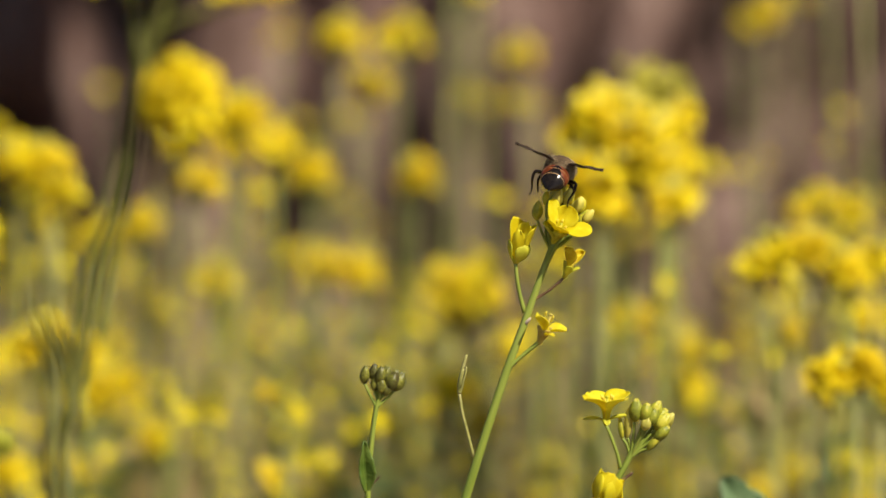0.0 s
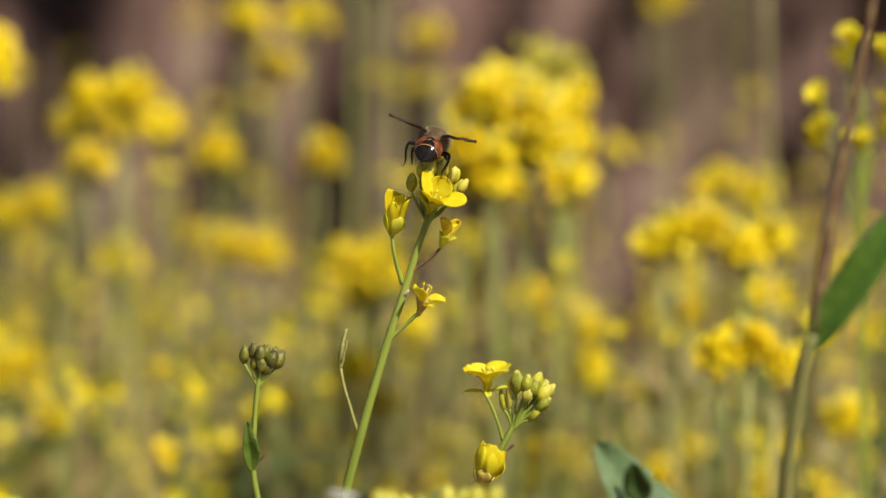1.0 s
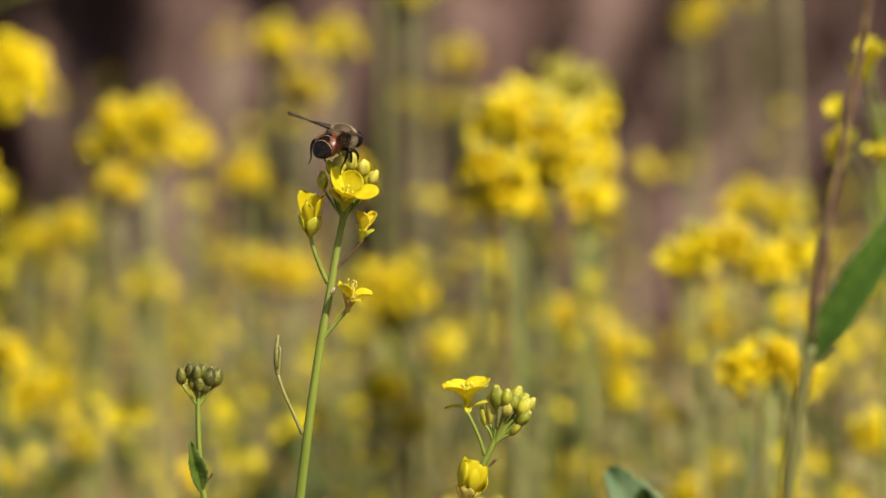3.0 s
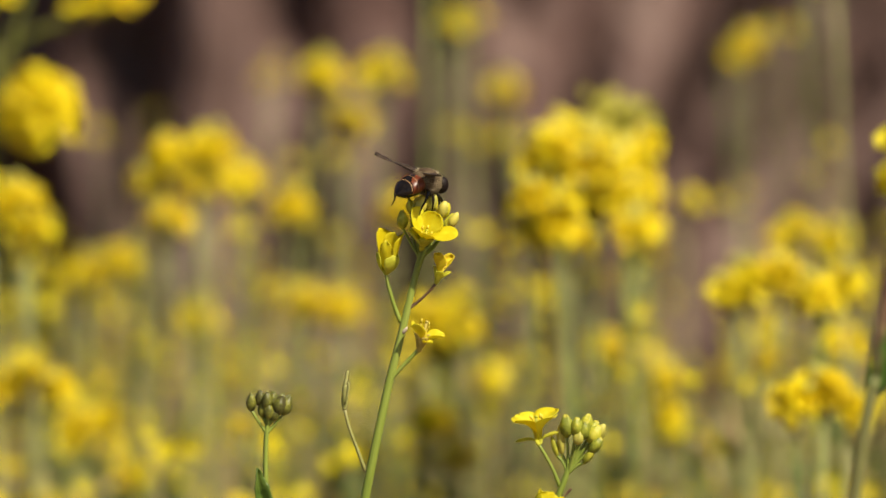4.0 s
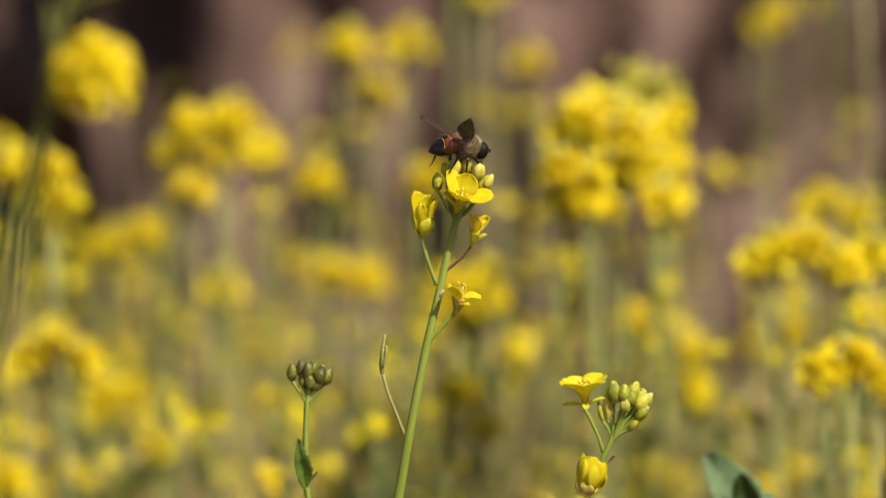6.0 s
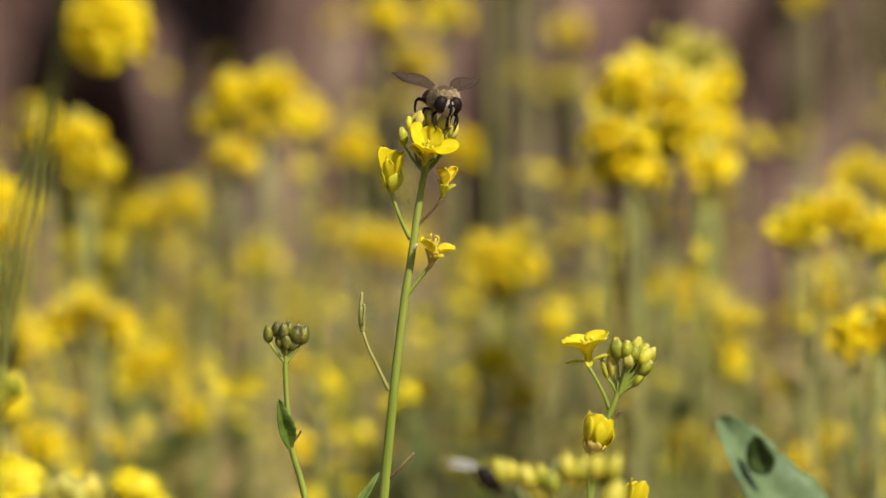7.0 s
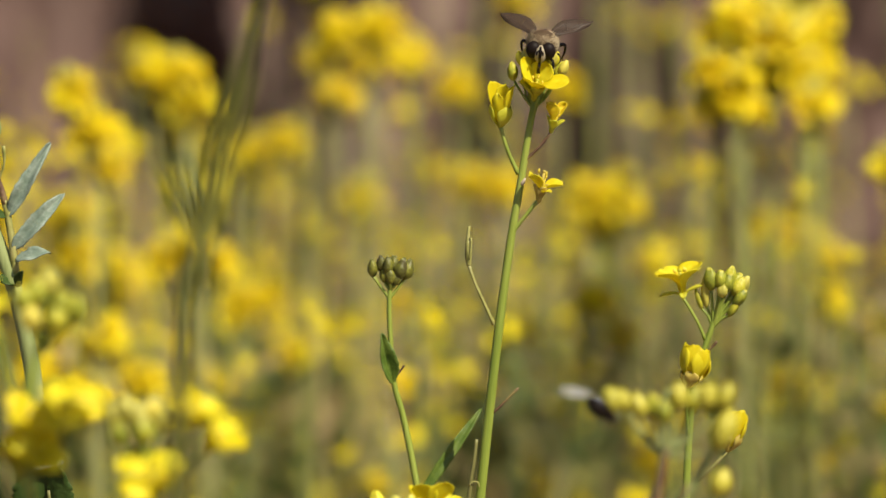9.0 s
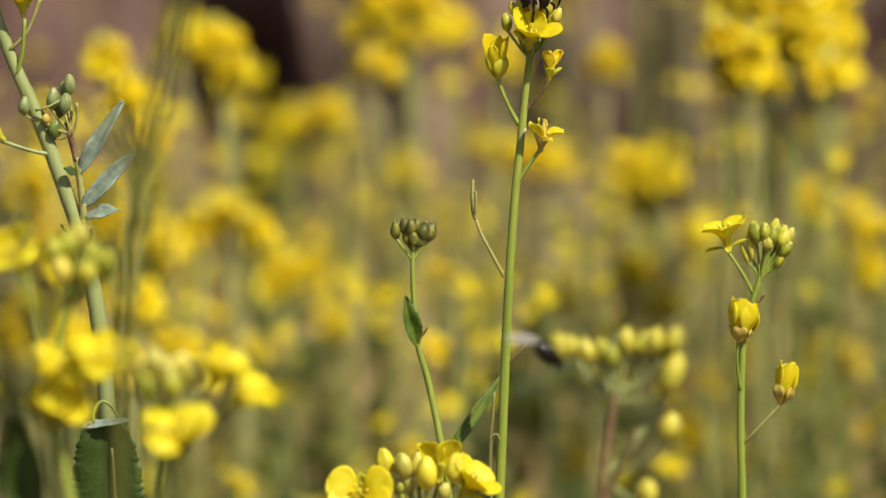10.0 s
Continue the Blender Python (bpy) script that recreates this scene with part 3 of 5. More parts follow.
# heads that stand out: x, y, z, flowers, spread
HEADS = (
    (-0.065, 2.00, 0.607, 2, 7), (-0.036, 1.76, 0.614, 4, 10), (-0.015, 1.76, 0.614, 4, 9), (-0.028, 1.80, 0.595, 4, 8), (-0.035, 1.92, 0.575, 2, 7), (0.010, 1.84, 0.629, 2, 7),
    (0.015, 1.92, 0.632, 2, 7), (0.003, 1.76, 0.645, 2, 4), (0.139, 1.64, 0.645, 2, 4), (0.137, 1.76, 0.643, 2, 3), (0.030, 1.84, 0.605, 3, 7), (0.033, 1.92, 0.583, 2, 7),
    (0.017, 2.08, 0.576, 2, 5), (-0.086, 1.64, 0.589, 6, 9), (-0.071, 1.64, 0.592, 6, 8), (-0.061, 1.64, 0.581, 6, 9), (-0.086, 1.64, 0.569, 4, 7), (-0.093, 1.64, 0.581, 3, 6),
    (-0.078, 1.68, 0.579, 4, 8), (-0.067, 1.76, 0.557, 2, 6), (-0.045, 1.72, 0.568, 4, 8), (-0.009, 1.72, 0.566, 3, 7), (-0.038, 1.92, 0.544, 2, 6), (-0.135, 1.56, 0.580, 6, 8),
    (-0.125, 1.56, 0.579, 6, 8), (-0.122, 1.56, 0.570, 4, 7), (-0.141, 1.72, 0.550, 2, 6), (-0.118, 1.72, 0.547, 3, 8), (-0.105, 1.72, 0.550, 3, 8), (-0.129, 1.76, 0.540, 2, 6),
    (-0.080, 1.72, 0.530, 4, 8), (-0.132, 1.56, 0.520, 4, 7), (-0.124, 1.56, 0.525, 6, 8), (-0.116, 1.56, 0.519, 4, 7), (-0.120, 1.76, 0.503, 2, 6), (-0.117, 1.64, 0.496, 4, 8),
    (-0.097, 1.64, 0.483, 4, 8), (-0.122, 1.60, 0.477, 4, 7), (-0.141, 1.56, 0.483, 4, 6), (-0.108, 1.84, 0.508, 2, 7), (-0.072, 1.84, 0.498, 2, 7), (-0.077, 1.84, 0.481, 2, 7),
    (-0.054, 1.76, 0.535, 2, 7), (-0.042, 1.72, 0.535, 4, 9), (-0.029, 1.72, 0.533, 4, 9), (0.003, 1.64, 0.533, 8, 10), (0.012, 1.64, 0.532, 8, 10), (0.007, 1.66, 0.524, 6, 9),
    (0.022, 1.72, 0.507, 3, 7), (0.003, 1.64, 0.499, 4, 8), (0.012, 1.64, 0.487, 3, 7), (-0.019, 1.62, 0.491, 3, 6), (0.041, 1.55, 0.593, 8, 9), (0.048, 1.56, 0.587, 8, 9),
    (0.042, 1.58, 0.571, 4, 7), (0.035, 1.64, 0.559, 2, 6), (0.058, 1.55, 0.588, 8, 8), (0.066, 1.57, 0.585, 8, 9), (0.069, 1.57, 0.576, 4, 8), (0.066, 1.54, 0.568, 4, 7),
    (0.052, 1.57, 0.594, 8, 8), (0.037, 1.57, 0.587, 6, 7), (0.055, 1.57, 0.578, 8, 8), (0.063, 1.57, 0.576, 6, 8), (0.046, 1.58, 0.580, 8, 8), (0.060, 1.60, 0.598, 0, 7),
    (0.070, 1.60, 0.594, 0, 7), (0.066, 1.60, 0.597, 0, 7), (0.038, 1.68, 0.540, 2, 4), (0.060, 1.72, 0.541, 2, 5), (0.092, 1.76, 0.565, 2, 7), (0.062, 1.64, 0.524, 4, 7),
    (0.072, 1.64, 0.519, 4, 8), (0.080, 1.64, 0.513, 4, 7), (0.072, 1.76, 0.494, 2, 6), (0.098, 1.52, 0.549, 6, 7), (0.105, 1.52, 0.553, 6, 7), (0.113, 1.52, 0.554, 6, 8),
    (0.124, 1.50, 0.549, 6, 8), (0.133, 1.52, 0.550, 4, 7), (0.126, 1.64, 0.562, 3, 7), (0.140, 1.68, 0.556, 3, 7), (0.120, 1.68, 0.555, 2, 6), (0.112, 1.42, 0.525, 6, 7),
    (0.120, 1.42, 0.527, 6, 7), (0.129, 1.44, 0.520, 4, 6), (0.117, 1.72, 0.521, 2, 5), (0.118, 1.68, 0.515, 3, 6), (0.135, 1.56, 0.530, 3, 6), (0.110, 1.80, 0.499, 2, 7),
    (0.087, 1.80, 0.478, 2, 7), (0.097, 1.76, 0.480, 2, 6), (0.067, 1.62, 0.473, 4, 7), (0.117, 1.60, 0.473, 3, 7), (0.113, 1.68, 0.468, 2, 6), (0.131, 1.64, 0.474, 3, 7),
    (0.118, 1.80, 0.621, 3, 7), (0.115, 1.92, 0.614, 2, 6), (0.136, 1.92, 0.624, 2, 7), (0.081, 1.80, 0.543, 2, 5), (0.158, 1.52, 0.495, 6, 8), (0.135, 1.60, 0.464, 3, 7),
    (0.103, 1.62, 0.464, 3, 7), (0.069, 1.64, 0.466, 3, 8), (0.175, 1.68, 0.508, 3, 7), (-0.155, 1.52, 0.574, 6, 9), (-0.148, 1.52, 0.563, 6, 9), (-0.150, 1.56, 0.550, 4, 7),
    (-0.164, 1.76, 0.580, 2, 6), (-0.165, 1.60, 0.527, 3, 6), (-0.152, 1.72, 0.462, 2, 7), (-0.062, 1.84, 0.480, 2, 6), (-0.056, 1.84, 0.473, 2, 6), (-0.010, 1.76, 0.462, 2, 5),
    (-0.050, 1.84, 0.448, 2, 6), (0.036, 1.68, 0.463, 2, 7), (0.084, 1.72, 0.489, 3, 7), (0.098, 1.72, 0.483, 3, 6), (0.020, 1.64, 0.446, 3, 8), (-0.026, 1.72, 0.431, 2, 7),
    (0.074, 1.60, 0.472, 4, 7), (-0.115, 1.64, 0.499, 3, 7), (-0.110, 1.68, 0.498, 3, 7), (-0.120, 1.80, 0.468, 2, 6), (-0.195, 1.60, 0.529, 4, 7), (0.082, 1.64, 0.500, 3, 7),
    (-0.074, 1.64, 0.590, 4, 8), (-0.157, 1.54, 0.524, 6, 7), (-0.146, 1.52, 0.499, 6, 7), (-0.168, 1.52, 0.489, 6, 7), (-0.138, 1.56, 0.482, 6, 7), (-0.151, 1.52, 0.481, 6, 7),
    (-0.187, 1.56, 0.535, 4, 7), (-0.183, 1.56, 0.509, 4, 7), (0.044, 1.57, 0.590, 8, 8), (0.050, 1.55, 0.585, 8, 8), (0.057, 1.56, 0.592, 8, 8), (0.064, 1.56, 0.588, 8, 8),
    (0.070, 1.57, 0.593, 6, 7), (0.063, 1.55, 0.578, 8, 8), (0.070, 1.57, 0.580, 6, 7), (0.070, 1.57, 0.567, 6, 7), (0.051, 1.58, 0.575, 6, 8), (0.042, 1.58, 0.571, 6, 7),
    (0.046, 1.57, 0.598, 8, 8), (0.057, 1.57, 0.577, 6, 7),
    (0.035, 1.50, 0.580, 6, 7), (0.041, 1.50, 0.571, 6, 7), (0.047, 1.51, 0.568, 6, 7), (0.036, 1.51, 0.569, 6, 6), (0.044, 1.50, 0.578, 6, 7),
)
right_cluster, left_cluster = [], []
for head in HEADS:
    in_right, in_left = head[1] <= 1.6 and 0.03 < head[0] < 0.085 and head[2] > 0.56, 1.6 < head[1] < 1.7 and -0.1 < head[0] < -0.045 and head[2] > 0.56
    bare = head[2] > 0.625
    made = field_plant(*head, thick=2.4 if head[1] == 1.56 and 0.045 < head[0] < 0.05 and in_right else 0.6 if in_right else 1.4 if bare else 1.0)
    if in_right:
        right_cluster.append(made)
    elif in_left:
        left_cluster.append(made)

# bright heads low beside the stout plant
for head in (
    (-0.199, 1.66, 0.513, 9, 14), (-0.183, 1.66, 0.483, 10, 16), (-0.160, 1.66, 0.507, 9, 14), (-0.197, 1.61, 0.485, 9, 14), (-0.159, 1.66, 0.472, 9, 16), (-0.178, 1.70, 0.524, 8, 13), (-0.178, 1.66, 0.497, 9, 16),
    (-0.161, 1.61, 0.482, 9, 14), (-0.180, 1.66, 0.460, 8, 13), 
):
    field_plant(*head)

# the rest of the field, lower and farther
field_rnd = random.Random(5)
for i in range(70):
    fy = field_rnd.uniform(1.5, 2.1)
    fx = field_rnd.uniform(-0.2, 0.2) * fy
    field_plant(fx, fy, 0.655 - 0.07 * fy - field_rnd.uniform(0.015, 0.115) * fy, field_rnd.choice((1, 1, 2)), field_rnd.uniform(5, 14))
for i in range(26):
    fy = field_rnd.uniform(-0.6, 2.1)
    fx = field_rnd.choice((-1, 1)) * field_rnd.uniform(0.55, 1.3)
    field_plant(fx, fy, field_rnd.uniform(0.42, 0.6), field_rnd.choice((2, 4, 6)), field_rnd.uniform(8, 16))

# ---------------------------------------------------------------- the stem in focus, with the hoverfly's flower
MAIN_ROWS = [
    (0, -0.0104, 0.4608, 16.26),
    (0.2, -0.0097, 0.4607, 15.60),
    (0.5, -0.0089, 0.4597, 15.94),
    (0.7, -0.0075, 0.4602, 15.18),
    (1, -0.0065, 0.4597, 14.20),
    (1.2, -0.0070, 0.4601, 13.62),
    (1.5, -0.0035, 0.4593, 12.49),
    (1.7, -0.0040, 0.4591, 10.87),
    (2, -0.0056, 0.4590, 10.61),
    (2.2, -0.0042, 0.4580, 12.67),
    (3.3, -0.0196, 0.4625, 3.38),
    (3.5, -0.0209, 0.4612, 1.83),
    (3.7, -0.0145, 0.4616, 5.47),
    (4, -0.0177, 0.4614, 10.97),
    (4.2, -0.0252, 0.4629, 9.98),
    (4.5, -0.0213, 0.4610, 9.95),
    (4.7, -0.0140, 0.4600, 11.10),
    (5, -0.0160, 0.4621, 13.92),
    (5.2, -0.0112, 0.4608, 12.25),
    (5.5, -0.0165, 0.4607, 11.59),
    (5.7, -0.0134, 0.4614, 11.50),
    (6.8, -0.0220, 0.4626, 4.39),
    (7, -0.0186, 0.4627, 5.69),
    (7.2, -0.0195, 0.4618, 5.55),
    (7.5, -0.0186, 0.4613, 7.55),
    (7.7, -0.0038, 0.4596, 8.06),
    (8, -0.0098, 0.4612, 13.21),
    (8.2, -0.0227, 0.4635, 5.17),
    (8.5, -0.0284, 0.4623, 0.69),
    (8.7, -0.0196, 0.4625, 1.31),
    (9, -0.0189, 0.4615, 6.53),
    (9.2, -0.0180, 0.4617, 1.11),
    (9.5, -0.0069, 0.4619, 9.00),
    (9.7, -0.0160, 0.4623, 1.89),
    (10, -0.0148, 0.4630, 2.86),
]
BUD_STEM_ROWS = [
    (0, -0.0188, 0.4535, 11.97),
    (0.2, -0.0141, 0.4525, 8.44),
    (0.5, -0.0153, 0.4517, 10.35),
    (0.7, -0.0112, 0.4519, 7.61),
    (1, -0.0138, 0.4517, 9.08),
    (1.2, -0.0146, 0.4516, 8.43),
    (1.5, -0.0120, 0.4521, 8.37),
    (1.7, -0.0140, 0.4510, 8.02),
    (2, -0.0151, 0.4512, 7.57),
    (2.2, -0.0122, 0.4509, 8.38),
    (3.3, -0.0309, 0.4523, 2.49),
    (3.5, -0.0336, 0.4521, 3.17),
    (3.7, -0.0261, 0.4529, 5.39),
    (4, -0.0251, 0.4532, 6.62),
    (4.2, -0.0324, 0.4537, 5.43),
    (4.5, -0.0280, 0.4521, 5.43),
    (4.7, -0.0194, 0.4520, 5.44),
    (5, -0.0166, 0.4531, 5.44),
    (5.2, -0.0200, 0.4527, 8.76),
    (5.5, -0.0240, 0.4523, 7.70),
    (5.7, -0.0219, 0.4524, 8.15),
    (6.8, -0.0323, 0.4525, 2.32),
    (7, -0.0278, 0.4532, 2.70),
    (7.2, -0.0320, 0.4531, 4.64),
    (7.5, -0.0274, 0.4529, 4.33),
    (7.7, -0.0172, 0.4529, 7.54),
    (8, -0.0188, 0.4519, 9.26),
    (8.2, -0.0339, 0.4528, 2.89),
    (8.5, -0.0398, 0.4518, 0.76),
    (8.7, -0.0303, 0.4527, 1.16),
    (9, -0.0287, 0.4518, 3.55),
    (9.2, -0.0265, 0.4525, 0.00),
    (9.5, -0.0175, 0.4516, 6.59),
    (9.7, -0.0272, 0.4509, 2.35),
    (10, -0.0251, 0.4512, 2.95),
]
SIDE_STEM_ROWS = [
    (0, 0.0264, 0.4518, 10.18),
    (0.2, 0.0266, 0.4509, 10.18),
    (0.5, 0.0279, 0.4506, 9.94),
    (0.7, 0.0287, 0.4508, 9.92),
    (1, 0.0288, 0.4515, 9.34),
    (1.2, 0.0269, 0.4512, 10.02),
    (1.5, 0.0306, 0.4516, 8.75),
    (1.7, 0.0341, 0.4508, 7.06),
    (2, 0.0310, 0.4503, 8.02),
    (2.2, 0.0268, 0.4510, 9.68),
    (3.3, 0.0226, 0.4513, 5.23),
    (3.5, 0.0300, 0.4511, 3.35),
    (3.7, 0.0395, 0.4501, 3.35),
    (4, 0.0333, 0.4509, 3.35),
    (4.2, 0.0324, 0.4507, 3.35),
    (4.5, 0.0350, 0.4504, 3.35),
    (4.7, 0.0273, 0.4513, 3.34),
    (5, 0.0333, 0.4508, 3.35),
    (5.2, 0.0346, 0.4506, 3.35),
    (5.5, 0.0233, 0.4509, 6.97),
    (5.7, 0.0275, 0.4513, 8.27),
    (6.8, 0.0340, 0.4524, 0.47),
    (7, 0.0320, 0.4523, 3.91),
    (7.2, 0.0295, 0.4515, 3.26),
    (7.5, 0.0301, 0.4513, 4.63),
    (7.7, 0.0343, 0.4514, 7.80),
    (8, 0.0347, 0.4511, 6.98),
    (8.2, 0.0316, 0.4531, 0.40),
    (8.5, 0.0266, 0.4514, 0.57),
    (8.7, 0.0327, 0.4522, 4.88),
    (9, 0.0333, 0.4518, 1.59),
    (9.2, 0.0347, 0.4514, 5.26),
    (9.5, 0.0403, 0.4521, 2.11),
    (9.7, 0.0427, 0.4521, 3.61),
    (10, 0.0459, 0.4529, -1.16),
]


def pedicel(parent, pts, r=0.5, mat=None, name="pedicel", tip=None):
    return part(name, stem_mesh(pts, [r * 1.25] + [r] * (len(pts) - 2) + [tip or r], mat or STEM, 7, 4, name), parent)


def lower_stem(parent, r0, r1, z, mat):
    me = stem_mesh([(0, 0, -20), (6, 2, z * 330), (-5, -2, z * 660), (0, 0, z * 1000 + 1.5)], [r0, r0, (r0 + r1) / 2, r1], mat, 10, 6, "lower_stem")
    ob = part("lower_stem", me, parent)
    for f, a in ((0.3, 0.4), (0.5, 2.6), (0.68, 4.4)):
        part("leaf", FAR_LEAVES[int(f * 10) % 3], ob, aim((4 * (0.5 - f), 0, z * 1000 * f), (math.cos(a), math.sin(a), 0.6), 0, 0.8))
    return ob


def make_main_plant():
    p = thing("flowering_mustard_stem", pose(-0.0187, 1.2, 0.461), "slender green mustard stem with yellow flowers and buds at its top", "plant", "mustard stems in focus")
    part("upper_stem", stem_mesh([(0, 0, -1), (0, 0, 29.5), (0.1, 0, 54), (0.4, 0, 73), (1, 0, 90), (1.8, 0, 101), (2.4, 0, 112), (3.1, 0, 121), (3.6, 0, 128)],
                                 [1.25, 1.2, 1.15, 1.08, 1.0, 0.95, 0.85, 0.8, 0.5], STEM, 12), p)
    # open flower that leans to the viewer
    pedicel(p, [(2.6, 0, 116), (3.4, -0.8, 120), (4.0, -1.6, 123.6)], 0.55)
    flower(p, (3.0, -1.8, 123.2), (0.1, -0.5, 0.86), 0, 1.0, (30, 42, 54, 74), 11.0, 7.2, 40, cup=0.16, wave=0.15, curl=8, pistil=5.0, turns=(66, 152, 240, 338), sizes=(0.86, 1.0, 0.86, 1.04), sepal_width=3.6)
    # half-open flower
    pedicel(p, [(1.1, 0, 104.3), (-1.4, -0.6, 108.5), (-3.3, -1, 112.5), (-4.3, -1, 115.3)], 0.5)
    cup_flower(p, (-4.4, -1, 115.8), (-0.08, -0.2, 1), 0, 1.0, ((160, 10.4, 2.5, 66, 1.2), (20, 10.2, 2.5, 66, 1.2), (-88, 8.4, 2.2, 44, 0.0), (90, 9.8, 2.1, 60, 0.2)),
               ((-150, 5.4, 2.6, 48, 0.4), (-35, 5.2, 2.6, 48, 0.2), (45, 5.0, 2.5, 44, 0.1), (140, 5.2, 2.5, 44, 0.3)))
    # withering flower
    pedicel(p, [(2.2, 0, 107.6), (4.6, -0.5, 110.3), (6.6, -0.8, 113), (7.8, -0.8, 115)], 0.36, TWIG)
    flower(p, (8.0, -0.8, 115.7), (0.12, -0.2, 1), -25, 0.8, (44, 26, 34, None), 9.2, 3.8, 34, PETAL_OLD, cup=0.9, wave=0.9, petal_base=0.3)
    # flower with a long pistil and few petals left
    pedicel(p, [(0.9, 0, 89.6), (2.7, -0.4, 92.6), (4.9, -0.8, 96), (6.4, -1, 98.3)], 0.5)
    flower(p, (6.7, -1, 98.6), (0.1, -0.25, 1), 0, 0.95, (62, None, 42, 58), 8.6, 4.4, 22, PETAL, SEPAL_PINK, pistil=7.6, stamens=3, cup=0.45, wave=0.5, curl=-12, sepal_width=2.6, turns=(-4, 90, 196, 290), sizes=(0.92, 1, 1.0, 0.62))
    part("scar", Build().lathe([(0, 0.3), (0.4, 0.55), (1.3, 0.5), (2.2, 0.2)], 7).mesh("scar", material("pale_scar", [(0.34, 0.26, 0.18), (0.62, 0.54, 0.42)], 0.7, 900)), p, aim((2.0, -0.4, 101.6), (0.5, -0.3, 1)))
    # buds round the tip
    for bx, by, bz, ax, ay, l, r, m in ((-2.4, -0.6, 126.8, -0.2, -0.1, 4.6, 1.45, BUD), (-1.0, 1.0, 130.6, -0.3, 0.1, 3.6, 1.1, BUD_OPENING), (1.2, -0.4, 131.2, -0.1, -0.1, 4.6, 1.4, BUD_PALE), (3.2, 0.2, 132.2, 0.05, -0.1, 4.4, 1.4, BUD_PALE), (6.0, 0.2, 131.0, 0.2, -0.1, 4.4, 1.35, BUD_PALE), (7.6, 0.4, 127.4, 0.3, 0, 5.4, 1.6, BUD),
                                        (8.6, -0.4, 129.2, 0.4, -0.1, 4.2, 1.3, BUD_PALE), (0.6, 0.6, 128.6, -0.15, 0, 5.2, 1.5, BUD), (3.0, 1.8, 129.6, 0, 0.2, 4.6, 1.5, BUD), (5.6, 1.6, 129.8, 0.2, 0.1, 4.6, 1.5, BUD_PALE),
                                        (0.4, 1.4, 130.6, -0.1, 0, 4.4, 1.5, BUD_PALE), (3.6, 1.4, 132.2, 0.05, 0, 4.2, 1.4, BUD_OPENING), (6.6, 1.4, 131.0, 0.2, 0, 4.0, 1.3, BUD_OPENING), (2.0, 2.6, 132.0, 0, 0.1, 4.6, 1.6, BUD_OPENING),
                                        (1.6, -0.8, 127.0, -0.1, -0.2, 4.6, 1.3, BUD_PALE), (4.6, 3.2, 128.2, 0.1, 0.4, 4.0, 1.3, BUD)):
        pedicel(p, [(3.0, 0, 120.5), ((3.0 + bx) / 2, by / 2, 123.5), (bx, by, bz + 0.2)], 0.32)
        part("bud", bud_mesh(l, r, m), p, aim((bx, by, bz), (ax, ay, 1)))
    # old pods and bare stalks
    pedicel(p, [(-1.0, 0, 67), (-3.9, -0.4, 72), (-6.8, -0.6, 77), (-8.6, -0.6, 81)], 0.42, POD, "stalk")
    part("pod", stem_mesh([(-8.6, -0.6, 80.8), (-8.9, -0.6, 83), (-9.3, -0.6, 86.4), (-9.5, -0.6, 87), (-9.5, -0.6, 90.4)], [0.5, 0.85, 0.75, 0.5, 0.34], POD, 8, 4, "pod"), p)
    pedicel(p, [(-8.7, -1.3, 82.5), (-8.5, -1.5, 85), (-8.6, -1.4, 87.2), (-9.0, -1.0, 87.6)], 0.22, POD, "husk")
    pedicel(p, [(1.0, 0, 45.6), (2.8, -0.3, 47.6), (4.6, -0.4, 50), (6.5, -0.4, 52.3)], 0.3, TWIG, "stalk", 0.42)
    pedicel(p, [(-0.8, -0.4, 10), (-2.0, -0.9, 12.5), (-2.5, -1, 18), (-2.7, -1, 28), (-2.4, -1, 33.4), (-2.3, -1, 38.8)], 0.52, STEM_OLIVE, "pod", 0.42)
    pedicel(p, [(-2.9, -1.4, 27.4), (-2.0, -1.7, 28.4), (-0.9, -1.6, 28.3), (-0.4, -1.5, 27.2)], 0.2, POD, "husk")
    return p, lower_stem(p, 1.6, 1.25, 0.4615, STEM)


